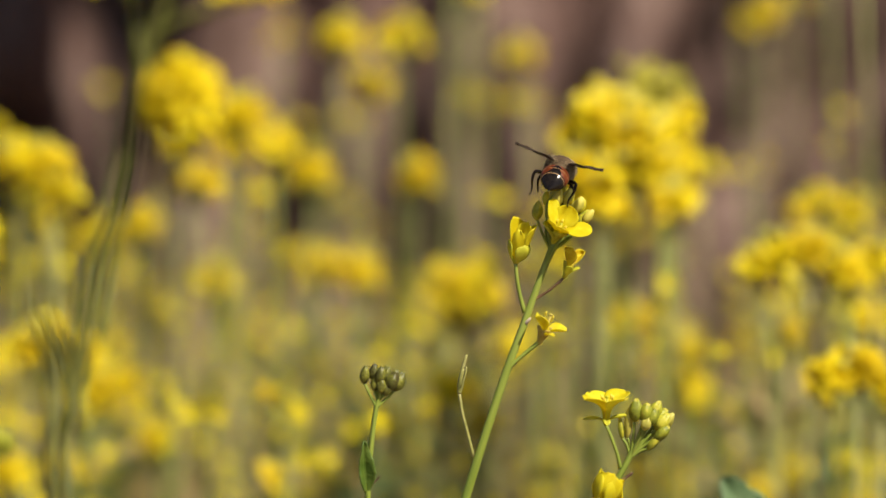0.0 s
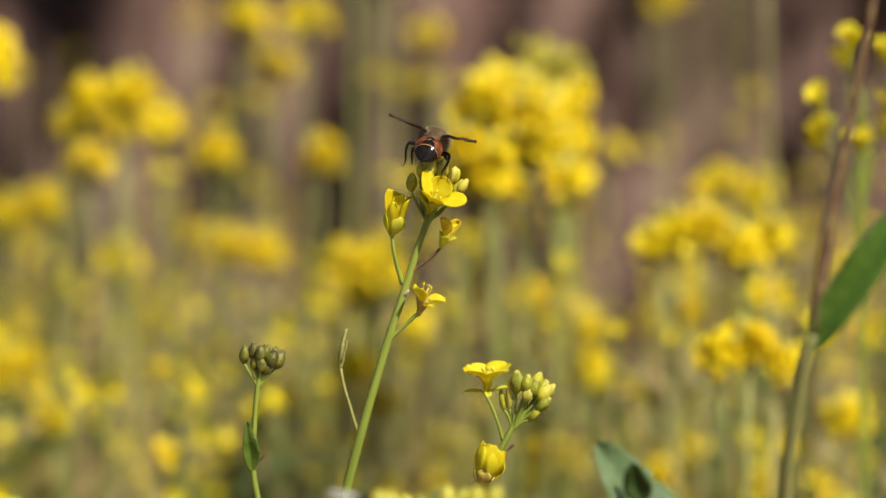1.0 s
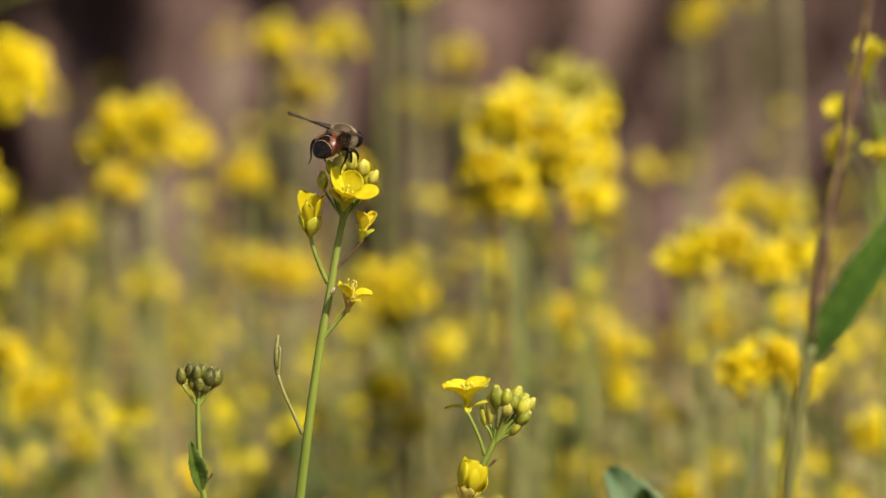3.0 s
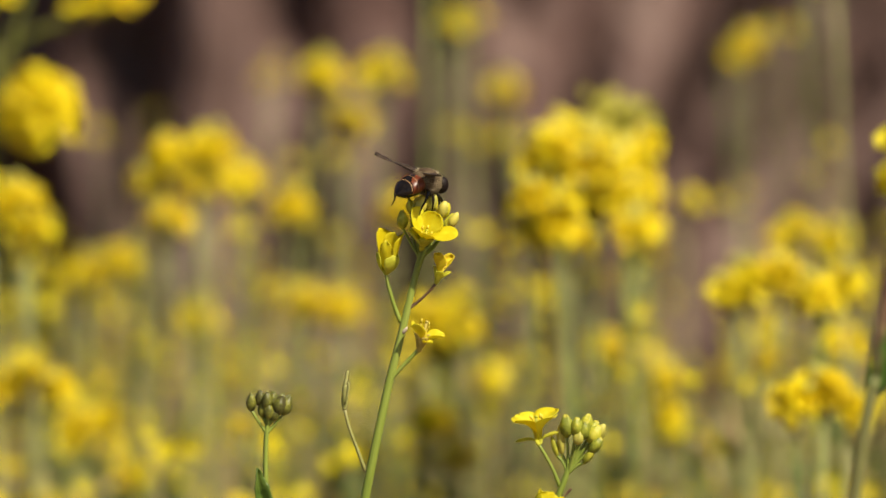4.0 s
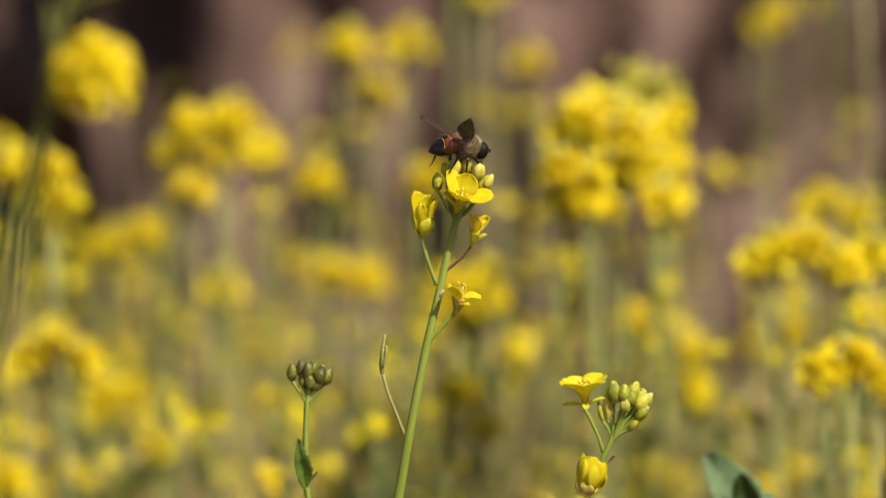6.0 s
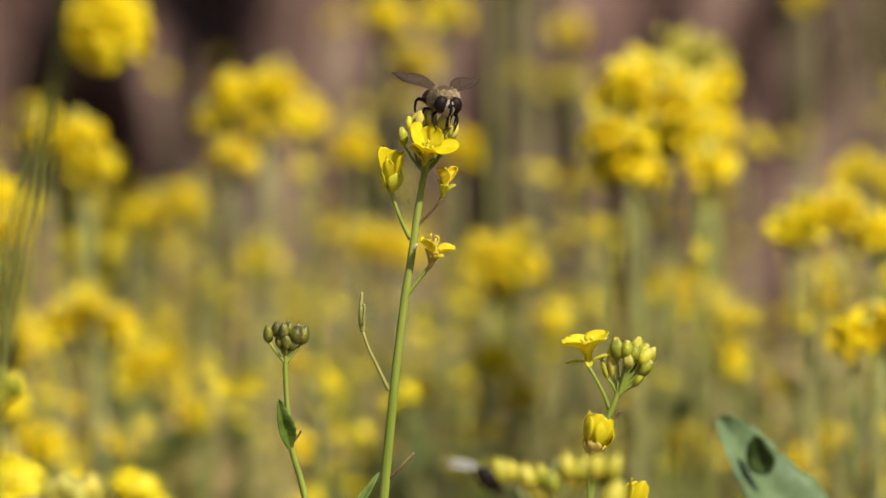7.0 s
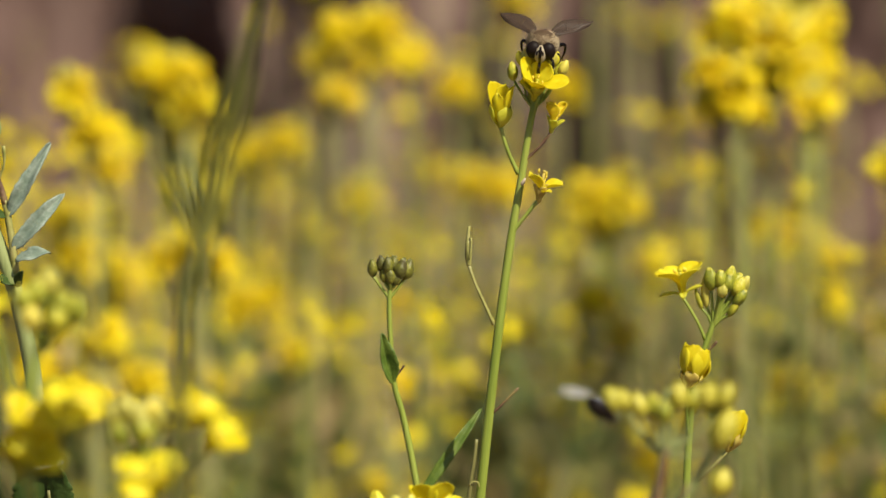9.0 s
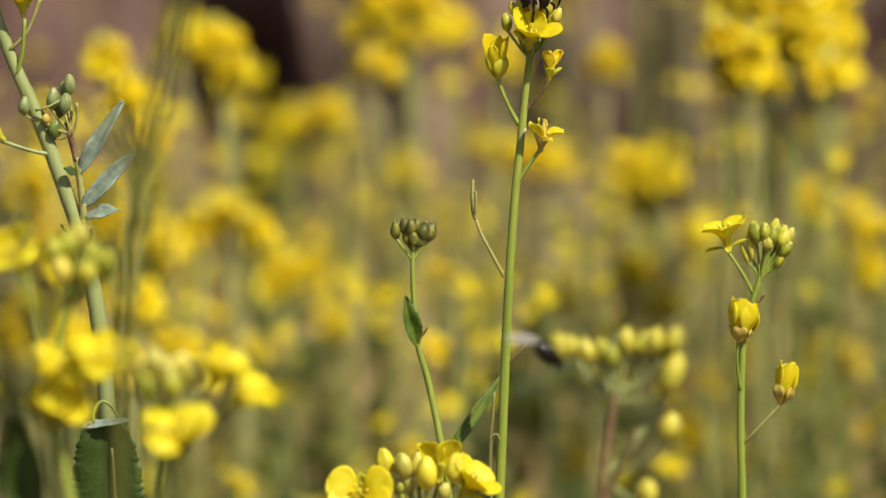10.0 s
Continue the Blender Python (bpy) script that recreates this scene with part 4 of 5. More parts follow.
def make_bud_plant():
    p = thing("budding_mustard_stem", pose(-0.0246, 1.21, 0.4527), "thin green mustard stem topped by olive buds, with one small leaf", "plant", "mustard stems in focus")
    part("upper_stem", stem_mesh([(0, 0, -1), (-3, 0, 22), (-6.6, 0, 39.4), (-10, 0, 52.7), (-12.6, 0, 60.8), (-14.1, 0, 72.3), (-14.8, 0, 82), (-14.2, 0, 86.5)], [0.95, 0.9, 0.85, 0.8, 0.72, 0.66, 0.6, 0.5], STEM, 10), p)
    for bx, by, bz, ax, l, r in ((-19.0, -0.4, 86.6, -0.12, 4.4, 1.35), (-17.0, 0.6, 87.8, -0.1, 4.2, 1.3), (-15.4, -0.9, 87.4, -0.04, 4.4, 1.35), (-13.8, 0.4, 87.6, 0.05, 4.2, 1.3), (-12.6, -0.9, 86.4, 0.12, 4.8, 1.6), (-11.2, 0.3, 86.4, 0.22, 5.2, 1.75), (-14.6, 1.4, 88.0, 0, 4, 1.3),
                                 (-16.2, -0.2, 85.4, -0.1, 3.6, 1.2), (-13.4, -0.6, 84.8, 0.05, 3.8, 1.3), (-14.6, -1.2, 85.2, 0, 3.8, 1.2), (-12.4, 1.2, 87.6, 0.2, 4.2, 1.3)):
        foot = 81.5 if bx in (-19.0, -11.2) else 83.5
        pedicel(p, [(-14.7, 0, foot), (bx * 0.5 - 7.35, by / 2, (foot + bz) / 2), (bx, by, bz + 0.2)], 0.36)
        bud = part("bud", bud_mesh(l, r, BUD_OLIVE), p, aim((bx, by, bz), (ax, -0.05, 1)))
        if ax < 0.1:
            part("stigma", Build().lathe([(-0.1, 0.2), (0.15, 0.3), (0.4, 0.12)], 7).mesh("stigma", POD), bud, pose(0, 0, l * MM))
    part("leaf", leaf_mesh(13.0, 4.0, 0.12, 0.9, 0.16, 0.4, LEAF, 24, 8, 2), p, aim_leaf((-12.9, -0.4, 60.6), (-0.3, -0.05, 1), (0.35, -1, 0.2)), "small green leaf with a brown tip")
    pedicel(p, [(-12.5, -0.2, 62), (-11, -0.4, 64), (-10.4, -0.5, 65.2)], 0.24, TWIG, "stalk")
    part("leaf", leaf_mesh(29, 2.8, -0.22, 0.3, 0.1, 0.4, LEAF, 24, 6, 5, 0.9), p, aim_leaf((-6, 0.8, 31), (0.5, 0.05, 0.8), (0.3, -0.8, 0.5)), "narrow green leaf")
    return p, lower_stem(p, 1.3, 0.95, 0.4527, STEM)


def make_side_plant():
    p = thing("side_mustard_stem", pose(0.03, 1.19, 0.4515), "green mustard stem with one open flower beside a tight bud cluster", "plant", "mustard stems in focus")
    part("upper_stem", stem_mesh([(0, 0, -1), (-0.1, 0, 25), (0, 0, 41), (0.6, 0, 55.4), (1.4, 0, 64), (3.4, 0, 70.5), (4.9, 0, 75), (6.0, 0, 79)], [1.1, 1.0, 0.95, 0.9, 0.85, 0.8, 0.75, 0.6], STEM, 11), p)
    pedicel(p, [(3.7, 0, 73.5), (2.2, -0.5, 77), (0, -0.8, 80.8), (-1.6, -1, 83.2)], 0.42)
    flower(p, (-1.8, -1, 84), (-0.14, -0.12, 1), -42, 1.02, (54, 62, 60, 66), 9.6, 6.6, 80, cup=0.22, curl=-10, sepal_width=1.7)
    for bx, by, bz, ax, l, r, m in ((4.4, -1.2, 85.8, -0.05, 5.6, 1.75, BUD), (7.0, -1.8, 86.2, 0.1, 4.8, 1.6, BUD), (9.0, -1.4, 85.4, 0.2, 4.8, 1.6, BUD), (7.6, -2.6, 84.0, 0.1, 3.4, 1.2, BUD_PALE), (9.6, 0.4, 87.4, 0.2, 4.6, 1.5, BUD),
                                    (11.2, -0.8, 84.4, 0.5, 5.0, 1.6, BUD), (11.0, 0.6, 85.8, 0.4, 4.6, 1.45, BUD), (12.6, 0.2, 85.2, 0.6, 4.8, 1.45, BUD_PALE), (11.2, -1.4, 81.6, 0.75, 5.0, 1.3, BUD), (9.8, -1.0, 78.6, 0.6, 4.6, 1.1, BUD),
                                    (3.2, 0.2, 80.8, -0.15, 7.6, 1.1, BUD_PALE), (1.8, 0.3, 80.2, -0.3, 5.2, 0.8, BUD)):
        bx, by, bz, l, r = 8.0 + (bx - 8.2) * 0.8, by * 0.9, 84.4 + (bz - 84.6) * 0.86, l * 1.0, r * 1.06
        pedicel(p, [(5.6, 0, 76.5), ((5.8 + bx) / 2, by / 2, (77 + bz) / 2 + 0.4), (bx, by, bz + 0.2)], 0.36)
        part("bud", bud_mesh(l, r, m), p, aim((bx, by, bz), (ax, -0.1, 1)))
    pedicel(p, [(3.6, -0.4, 70), (5.2, -0.8, 71.4), (6.6, -1, 73.2)], 0.3, TWIG, "stalk", 0.4)
    # half-closed flower close to the stem
    pedicel(p, [(0.2, -0.5, 50), (-0.4, -1.2, 56), (-0.2, -1.6, 61), (0.2, -1.8, 64.6)], 0.38)
    cup_flower(p, (0.2, -1.9, 62.6), (0.2, 0.02, 1), 0, 1.0, ((-128, 9.4, 3.6, 70, -0.5), (-10, 8.4, 3.8, 62, 0.1), (75, 9.8, 3.4, 76, 0.2), (165, 10.0, 3.5, 70, -0.2), (-66, 6.8, 3.9, 50, -0.3)),
               ((-100, 3.2, 2.6, 36, 0.2), (-10, 3.2, 2.6, 36, 0.2), (80, 3.4, 2.6, 36, 0.2), (175, 3.8, 2.7, 36, 0.4)), SEPAL_PINK)
    # flower on a long stalk
    pedicel(p, [(0.1, 0, 36.7), (3.4, -0.6, 40), (6.6, -1, 43.2), (9.6, -1, 46.4)], 0.4, POD)
    cup_flower(p, (9.9, -1, 47.1), (0.26, 0.04, 1), 0, 0.98, ((190, 10.4, 2.5, 54, 0.2), (-6, 9.4, 2.9, 62, 0.9), (-88, 8.8, 3.0, 60, -0.3), (90, 10.0, 2.6, 62, 0.0)),
               ((-130, 4.8, 2.5, 40, 0.0), (-45, 4.6, 2.5, 40, 0.1), (45, 4.6, 2.5, 40, 0.0), (135, 4.6, 2.5, 40, 0.0)), SEPAL_PINK)
    return p, lower_stem(p, 1.5, 1.1, 0.4515, STEM)


main_plant, main_low = make_main_plant()
bud_plant, bud_low = make_bud_plant()
side_plant, side_low = make_side_plant()

# ---------------------------------------------------------------- plants nearer to the lens and beside


def make_thick_stem_plant():
    """Stout pale stem with a blue-green side shoot and a broad toothed leaf."""
    rx = -114.0
    p = thing("stout_mustard_plant", pose(rx * MM, 1.2, -0.002), "stout pale-green stem with blue-green leaves and a shade-darkened toothed leaf", "plant")

    def o(x, z, y=0.0):
        return (x - rx, y, z)
    part("stem", stem_mesh([o(-114, -15), o(-110, 200), o(-112, 400), o(-113.3, 477), o(-115.5, 514), o(-119.2, 537.4), o(-124.5, 554.2), o(-131.1, 572.2), o(-137.8, 587.5), o(-144.4, 608.4)],
                           [3.0, 2.8, 2.4, 2.2, 2.1, 2.0, 1.9, 1.8, 1.6, 1.2], STEM_PALE, 14), p)
    shoot = part("side_shoot", stem_mesh([o(-119.4, 541), o(-119.5, 547, -1), o(-120.2, 555, -1.5), o(-121.2, 562, -1.5)], [1.05, 1.0, 0.9, 0.85], POD, 9), p, label="pale side shoot with green buds")
    part("shoot_tip", stem_mesh([o(-121.1, 561, -1.5), o(-122.4, 566, -1.5), o(-124.0, 570.5, -1.5)], [0.88, 0.8, 0.45], TWIG, 9), shoot, label="brown tip of the shoot")
    for x, z, y, l, r, m in ((-122.9, 577.4, -1, 5.0, 1.5, BUD_GREEN), (-127.2, 573.8, -2, 5.4, 1.6, BUD_GREEN), (-124.0, 572.8, -2.4, 5.0, 1.5, BUD_GREEN), (-126.6, 566.6, -1.6, 4.8, 1.8, BUD_DEEP), (-134.2, 572.4, -1.5, 4.6, 1.5, BUD_GREEN),
                             (-125.8, 571.5, 0.6, 4.8, 1.6, BUD_DEEP), (-124.6, 576.6, 0.6, 4.0, 1.1, BUD_GREEN), (-128.6, 570.4, -2.6, 2.4, 1.1, SEPAL_PINK)):
        part("bud", bud_mesh(l, r, m), shoot, aim(o(x, z, y), (0.1, -0.1, 1)))
        part("bud_stalk", stem_mesh([o(-123, 568, -1.5), o((x - 122) / 2, (z + 567) / 2, y), o(x, z, y)], [0.38, 0.32, 0.3], POD, 6, 3), shoot)
    part("bud_stalk", stem_mesh([o(-131, 573.6, -3), o(-127.5, 574.6, -3.8), o(-122.8, 577.4, -2)], [0.34, 0.32, 0.3], STEM_PALE, 6, 3), shoot)
    part("bud_stalk", stem_mesh([o(-122.6, 567, -2), o(-120.9, 571, -2.6), o(-120.9, 575.4, -2.8)], [0.3, 0.3, 0.5], POD, 6, 3), shoot)
    part("leaf", leaf_mesh(18.5, 4.0, -0.3, 0.6, 0.16, 0.5, LEAF_GREY, 24, 6, 3), p, aim_leaf(o(-119.4, 550.0, -1.5), (0.66, -0.12, 0.76), (0.25, -0.75, 0.5)), "blue-green leaf")
    part("leaf", leaf_mesh(21, 3.6, -0.25, 0.7, 0.14, 0.7, LEAF_GREY, 24, 6, 7), p, aim_leaf(o(-120.6, 558.0, -1.5), (0.5, -0.15, 0.85), (0.25, -0.75, 0.55)), "blue-green leaf")
    part("leaf", leaf_mesh(9, 4.0, -0.4, 0.4, 0.2, 0.4, LEAF_GREY, 14, 5, 4), p, aim_leaf(o(-118.8, 547, -2), (0.9, -0.4, 0.5), (0, -0.7, 0.8)))
    part("leaf", leaf_mesh(8, 3.0, 0.6, 0.4, 0.2, 0.4, LEAF_DARK_SHADED, 12, 5, 9), p, aim_leaf(o(-119.5, 541, -2), (-0.95, -0.3, 0.2), (0, -0.5, 1)))
    part("leaf", leaf_mesh(6, 2.6, 0.3, 0.4, 0.1, 0.3, LEAF_DARK_SHADED, 12, 5, 6), p, aim_leaf(o(-119.2, 541, -2.2), (0.6, -0.5, 0.8), (-0.4, -1, 0)))
    part("leaf", leaf_mesh(4, 2.4, 0.3, 0.4, 0.1, 0.2, LEAF_DARK_SHADED, 10, 5, 2), p, aim_leaf(o(-121.0, 558, -2), (-0.9, -0.4, 0.2), (0, -0.7, 0.7)))
    # the shade over this blade is put into its colour
    part("leaf", leaf_mesh(46, 18.5, 0.25, 0.3, 0.11, 0.8, LEAF_DARK_SHADED, 78, 8, 5, 0.86, stalk=0.44), p, aim_leaf(o(-113.4, 497.5, -7), (0.04, 0.22, -1), (-0.2, -1, -0.22)), "broad green leaf with a toothed edge, coloured as in shade")
    part("folded_edge", leaf_mesh(11.5, 2.2, 0.1, 0.5, 0.2, 0.3, LEAF_GREY, 20, 5, 8), p, aim_leaf(o(-119.4, 496.4, -7.6), (1, 0.02, 0.1), (0, -0.8, 0.6)), "pale grey folded top edge of the leaf")
    part("midrib", stem_mesh([o(-112.4, 491, -6.1), o(-111.9, 481, -5.0), o(-111.4, 470, -4.8), o(-110.8, 459, -5.7)], [0.4, 0.7, 0.9, 0.7], STEM_OLIVE, 8), p)
    part("curl", stem_mesh([o(-116.8, 497.4, -7.4), o(-116.4, 500.6, -8), o(-114.6, 502.6, -7.8), o(-112.4, 501.6, -7.6), o(-110.4, 498.4, -7.4)], [0.45, 0.4, 0.4, 0.38, 0.3], STEM, 7), p, label="pale curled leaf edge")
    pedicel(p, [o(-127.8, 562.8, -1), o(-132, 563.6, -2), o(-139.6, 566.1, -3)], 0.5, STEM_PALE)
    pedicel(p, [o(-136, 582, -1), o(-134.2, 588, -2), o(-133.6, 596, -2)], 0.5, STEM)
    pedicel(p, [o(-138, 588, -1), o(-133.5, 592, -2), o(-131.2, 597, -2), o(-129.8, 601, -2)], 0.42, POD, tip=0.7)
    flower(p, o(-134, 597, -2), (0, -0.3, 1), 20, 0.9, (50, 60, 40, 55))
    flower(p, o(-139, 566.5, -3), (-0.6, -0.3, 0.6), 20, 0.9, (50, 60, 40, 55))
    return p


def make_front_bud_plant():
    rx = 15.0
    p = thing("front_bud_plant", pose(rx * MM, 1.08, 0), "mustard stalk with pale yellow-green buds in a flat cluster", "plant")

    def o(x, z, y=0.0):
        return (x - rx, y, z)
    part("stem", stem_mesh([o(15, -15), o(13, 250), o(12.4, 440), o(12.6, 491), o(14, 506), o(15.5, 516)], [1.7, 1.6, 1.4, 1.2, 1.1, 0.9], TWIG, 10), p)
    for x, z, y, l, r, m in ((4.3, 523.4, 0, 4.6, 2.0, BUD_TIP), (6.6, 523.0, 2, 4.4, 1.7, BUD_TIP), (9.9, 522.4, -1, 4.6, 1.7, BUD_TIP), (15.5, 523.0, 1, 4.6, 1.6, BUD_GREEN), (17.9, 524.2, 0, 4.8, 1.9, BUD_TIP), (20.8, 523.4, 2, 4.6, 1.7, BUD), (23.5, 524.6, -1, 4.8, 1.9, BUD_TIP),
                             (27.2, 524.4, 0, 5.0, 2.0, BUD_TIP), (25.4, 521.6, 2, 4.4, 1.7, BUD), (26.4, 515.6, -1, 7.6, 2.2, BUD_TIP), (12.6, 522.0, 2, 4.4, 1.5, BUD), (26.6, 505.6, -1, 5.0, 2.0, BUD_TIP), (21.9, 490.6, 0, 5.0, 2.0, BUD_TIP), (15.0, 521.6, -2, 4.2, 1.5, BUD)):
        foot = o(15.3, 514) if z > 514 else o(13.2, 496)
        l, r, y = l * 1.25, r * 1.2, y * 2
        tip = o(x, z + 0.3, y)
        pedicel(p, [foot, ((foot[0] + tip[0]) / 2 + 0.08 * (x - rx), y / 2, (foot[2] + tip[2]) / 2 - 0.4), tip], 0.33, STEM_PALE)
        part("bud", bud_mesh(l, r, m), p, aim(o(x, z, y), ((x - rx) * 0.03, -0.1, 1)))
    pedicel(p, [o(12.8, 497), o(20, 505, 2), o(27, 516, 3)], 0.8, STEM_PALE, "branch")
    pedicel(p, [o(12.6, 491), o(17, 500, -2), o(20.5, 508, -3)], 0.5, TWIG, "branch")
    return p


def make_front_left_plant():
    rx = -95.0
    p = thing("front_flower_plant", pose(rx * MM, 1.05, -0.0013), "branching mustard plant with bright yellow flowers and pale buds", "plant")

    def o(x, z, y=0.0):
        return (x - rx, y, z)
    part("stem", stem_mesh([o(-95, -15), o(-97, 250), o(-98, 420), o(-100, 480), o(-105, 512), o(-104, 530), o(-100, 545)], [2.0, 1.9, 1.6, 1.4, 1.2, 1.0, 0.6], STEM, 10), p)
    part("branch", stem_mesh([o(-98, 440), o(-88, 480, -2), o(-82, 497, -3), o(-79, 520, -3)], [1.3, 1.2, 1.0, 0.7], STEM, 9), p)
    for x, z, y, dx, dy, s in ((-111.4, 544, 0, -0.4, -0.4, 1.1), (-97.2, 521.5, -3, 0.3, -0.6, 1.1), (-103.8, 518.5, -3, 0.1, -0.3, 1.1), (-102.5, 512.5, -4, 0.2, -0.9, 1.0), (-94.5, 522.5, 2, 0.5, -0.2, 0.9),
                               (-77.2, 506, -5, 0.1, -0.55, 1.25), (-70.8, 520, -2, 0.4, -0.3, 1.0), (-66.5, 515.5, -3, 0.8, -0.4, 1.0), (-107, 510, 1, 0.1, -0.15, 1.0)):
        near = o(-103.5, 512) if x < -90 else o(-80.5, 505, -3)
        pedicel(p, [near, ((near[0] + x - rx) / 2, (near[1] + y) / 2 - 1, (near[2] + z) / 2 - 1), o(x, z, y)], 0.5)
        flower(p, o(x, z, y), (dx, dy * 1.1, 0.8), x * 7, s, (78, 40, 62, 84) if int(x) % 2 else (46, 70, 30, 58), 10.4, 6.8, 40, cup=0.15, wave=0.7, curl=-10)
    for x, z, y, m in ((-101.6, 547.5, -1, BUD), (-96.8, 545, -2, BUD), (-99.5, 549.5, 0, BUD_PALE), (-104, 546, -2, BUD), (-98, 542, -3, BUD), (-94.5, 543.5, 0, BUD), (-102.6, 542, -3, BUD_PALE), (-85, 521, -3, BUD_PALE), (-82.4, 522.4, -4, BUD_PALE), (-80.1, 521, -5, BUD_PALE),
                       (-77.6, 522, -3, BUD_PALE), (-75.2, 520, -4, BUD_PALE), (-84, 517, -5, BUD), (-79, 518, -6, BUD)):
        near = o(-101, 538) if x < -90 else o(-79.4, 513, -3)
        pedicel(p, [near, ((near[0] + x - rx) / 2, y, (near[2] + z) / 2), o(x, z + 0.3, y)], 0.4)
        part("bud", bud_mesh(5.8, 2.4, m), p, aim(o(x, z, y), ((x + (100 if x < -90 else 80)) * 0.05, -0.15, 1)))
    part("leaf", leaf_mesh(27, 9, 0.3, 0.2, 0.15, 0.8, LEAF_DARK_SHADED, 20, 6, 3), p, aim_leaf(o(-111, 490, 2), (-0.2, -0.2, 1), (0.4, -1, 0.2)))
    return p


def make_bottom_cluster_plant():
    rx = -31.0
    p = thing("low_flower_cluster_plant", pose(rx * MM, 1.16, 0), "short mustard plant with large yellow flowers round plump buds", "plant")

    def o(x, z, y=0.0):
        return (x - rx, y, z)
    part("stem", stem_mesh([o(-31, -15), o(-28, 240), o(-30, 420), o(-30.4, 460), o(-30, 474)], [1.9, 1.8, 1.5, 1.3, 1.0], STEM, 10), p)
    foot = o(-30, 473)
    for x, z, y, ax, s, sp, turns in ((-43.6, 480.9, -4, (-0.05, -1.0, 0.4), 1.2, (76, 76, 72, 72), (26, 152, 214, 326)), (-20.6, 481.4, -1, (0.6, -0.35, 0.7), 1.05, (62, 66, 44, 60), (20, 95, 200, 290)), (-26.2, 483.7, 3, (-0.05, 0.3, 1), 1.1, (30, 46, 40, 34), (45, 135, 225, 315))):
        pedicel(p, [foot, o((x - 30) / 2, (z + 471) / 2, y / 2 + 1), o(x, z, y + 0.5)], 0.5)
        flower(p, o(x, z, y), ax, 0, s, sp, 9.8, 7.6, 50, turns=turns, cup=0.12, wave=0.2)
    for x, z, y, l, r, m in ((-38.2, 485.8, 1, 6.6, 2.2, BUD_OPENING), (-34.0, 485.4, -2, 6.2, 2.3, BUD_PALE), (-30.9, 485.4, 0, 6.2, 1.7, BUD_PALE), (-28.5, 483.0, -4, 8.0, 2.7, BUD_OPENING), (-22.0, 484.4, -3, 7.2, 2.4, BUD_OPENING), (-34.9, 481.9, -4, 2.8, 1.2, BUD), (-24.5, 480.8, -5, 4.0, 1.6, BUD_PALE), (-32.6, 482.4, -2, 3.0, 1.2, BUD_PALE)):
        pedicel(p, [foot, o((x - 30) / 2, (z + 472) / 2, y / 2), o(x, z + 0.3, y)], 0.5)
        part("bud", bud_mesh(l, r, m), p, aim(o(x, z, y), ((x + 30) * 0.01, -0.12, 1)))
    return p


def make_brown_stem_plant():
    rx = 104.0
    p = thing("brown_stem_plant", pose(rx * MM, 1.08, 0), "tall mustard plant with a reddish-brown upper stem and one broad leaf", "plant")

    def o(x, z, y=0.0):
        return (x - rx, y, z)
    part("stem", stem_mesh([o(104, -15), o(101, 250), o(103, 450), o(106.2, 519.6), o(109.2, 542), o(112.6, 560)], [2.0, 1.9, 1.6, 1.5, 1.5, 1.5], STEM_OLIVE, 11), p)
    part("upper_stem", stem_mesh([o(112.5, 559), o(115.9, 581.9), o(120.2, 604.2), o(125, 629), o(127, 645)], [1.65, 1.35, 1.1, 0.9, 0.6], TWIG, 11), p, label="reddish-brown upper stem")
    part("leaf", leaf_mesh(40, 8.6, -0.1, 0.35, 0.12, 0.6, LEAF_MID, 30, 6, 4, 0.8, stalk=0.35), p, aim_leaf(o(112.0, 556, -1), (0.54, -0.1, 0.84), (-0.2, -1, 0.3)), "broad green leaf")
    return p


def make_right_flower_plant():
    """Loose yellow heads behind the brown stem."""
    p = thing("loose_mustard_plant", pose(0.1491, 1.4, 0), "mustard plant with loose upright yellow flowers behind the brown stem", "plant")
    part("stem", stem_mesh([(0, 0, -15), (4, 0, 250), (3, 0, 430), (1, 0, 575), (0.5, 0, 600)], [1.6, 1.5, 1.2, 0.9, 0.6], STEM, 9), p)
    for i, (x, z) in enumerate(((-2.1, 611.3), (-3.7, 605.7), (-10.2, 595.3), (-9.0, 586.3), (-9.7, 582.5), (0.1, 582.5), (7.8, 592.9), (7.2, 586.5), (6.2, 608.1), (9.5, 603.3))):
        y = 3.0 * math.sin(i * 2.1)
        pedicel(p, [(1, 0, z - 16 - abs(x)), (x * 0.6, y / 2, z - 6), (x, y, z)], 0.42, STEM)
        flower(p, (x, y, z), (x * 0.05, -0.4, 1), x * 11, 0.82, (38, 66, 30, 52) if i % 2 else (62, 34, 48, 28), 9.6, 6.6, 35, cup=0.15, wave=0.5)
    return p


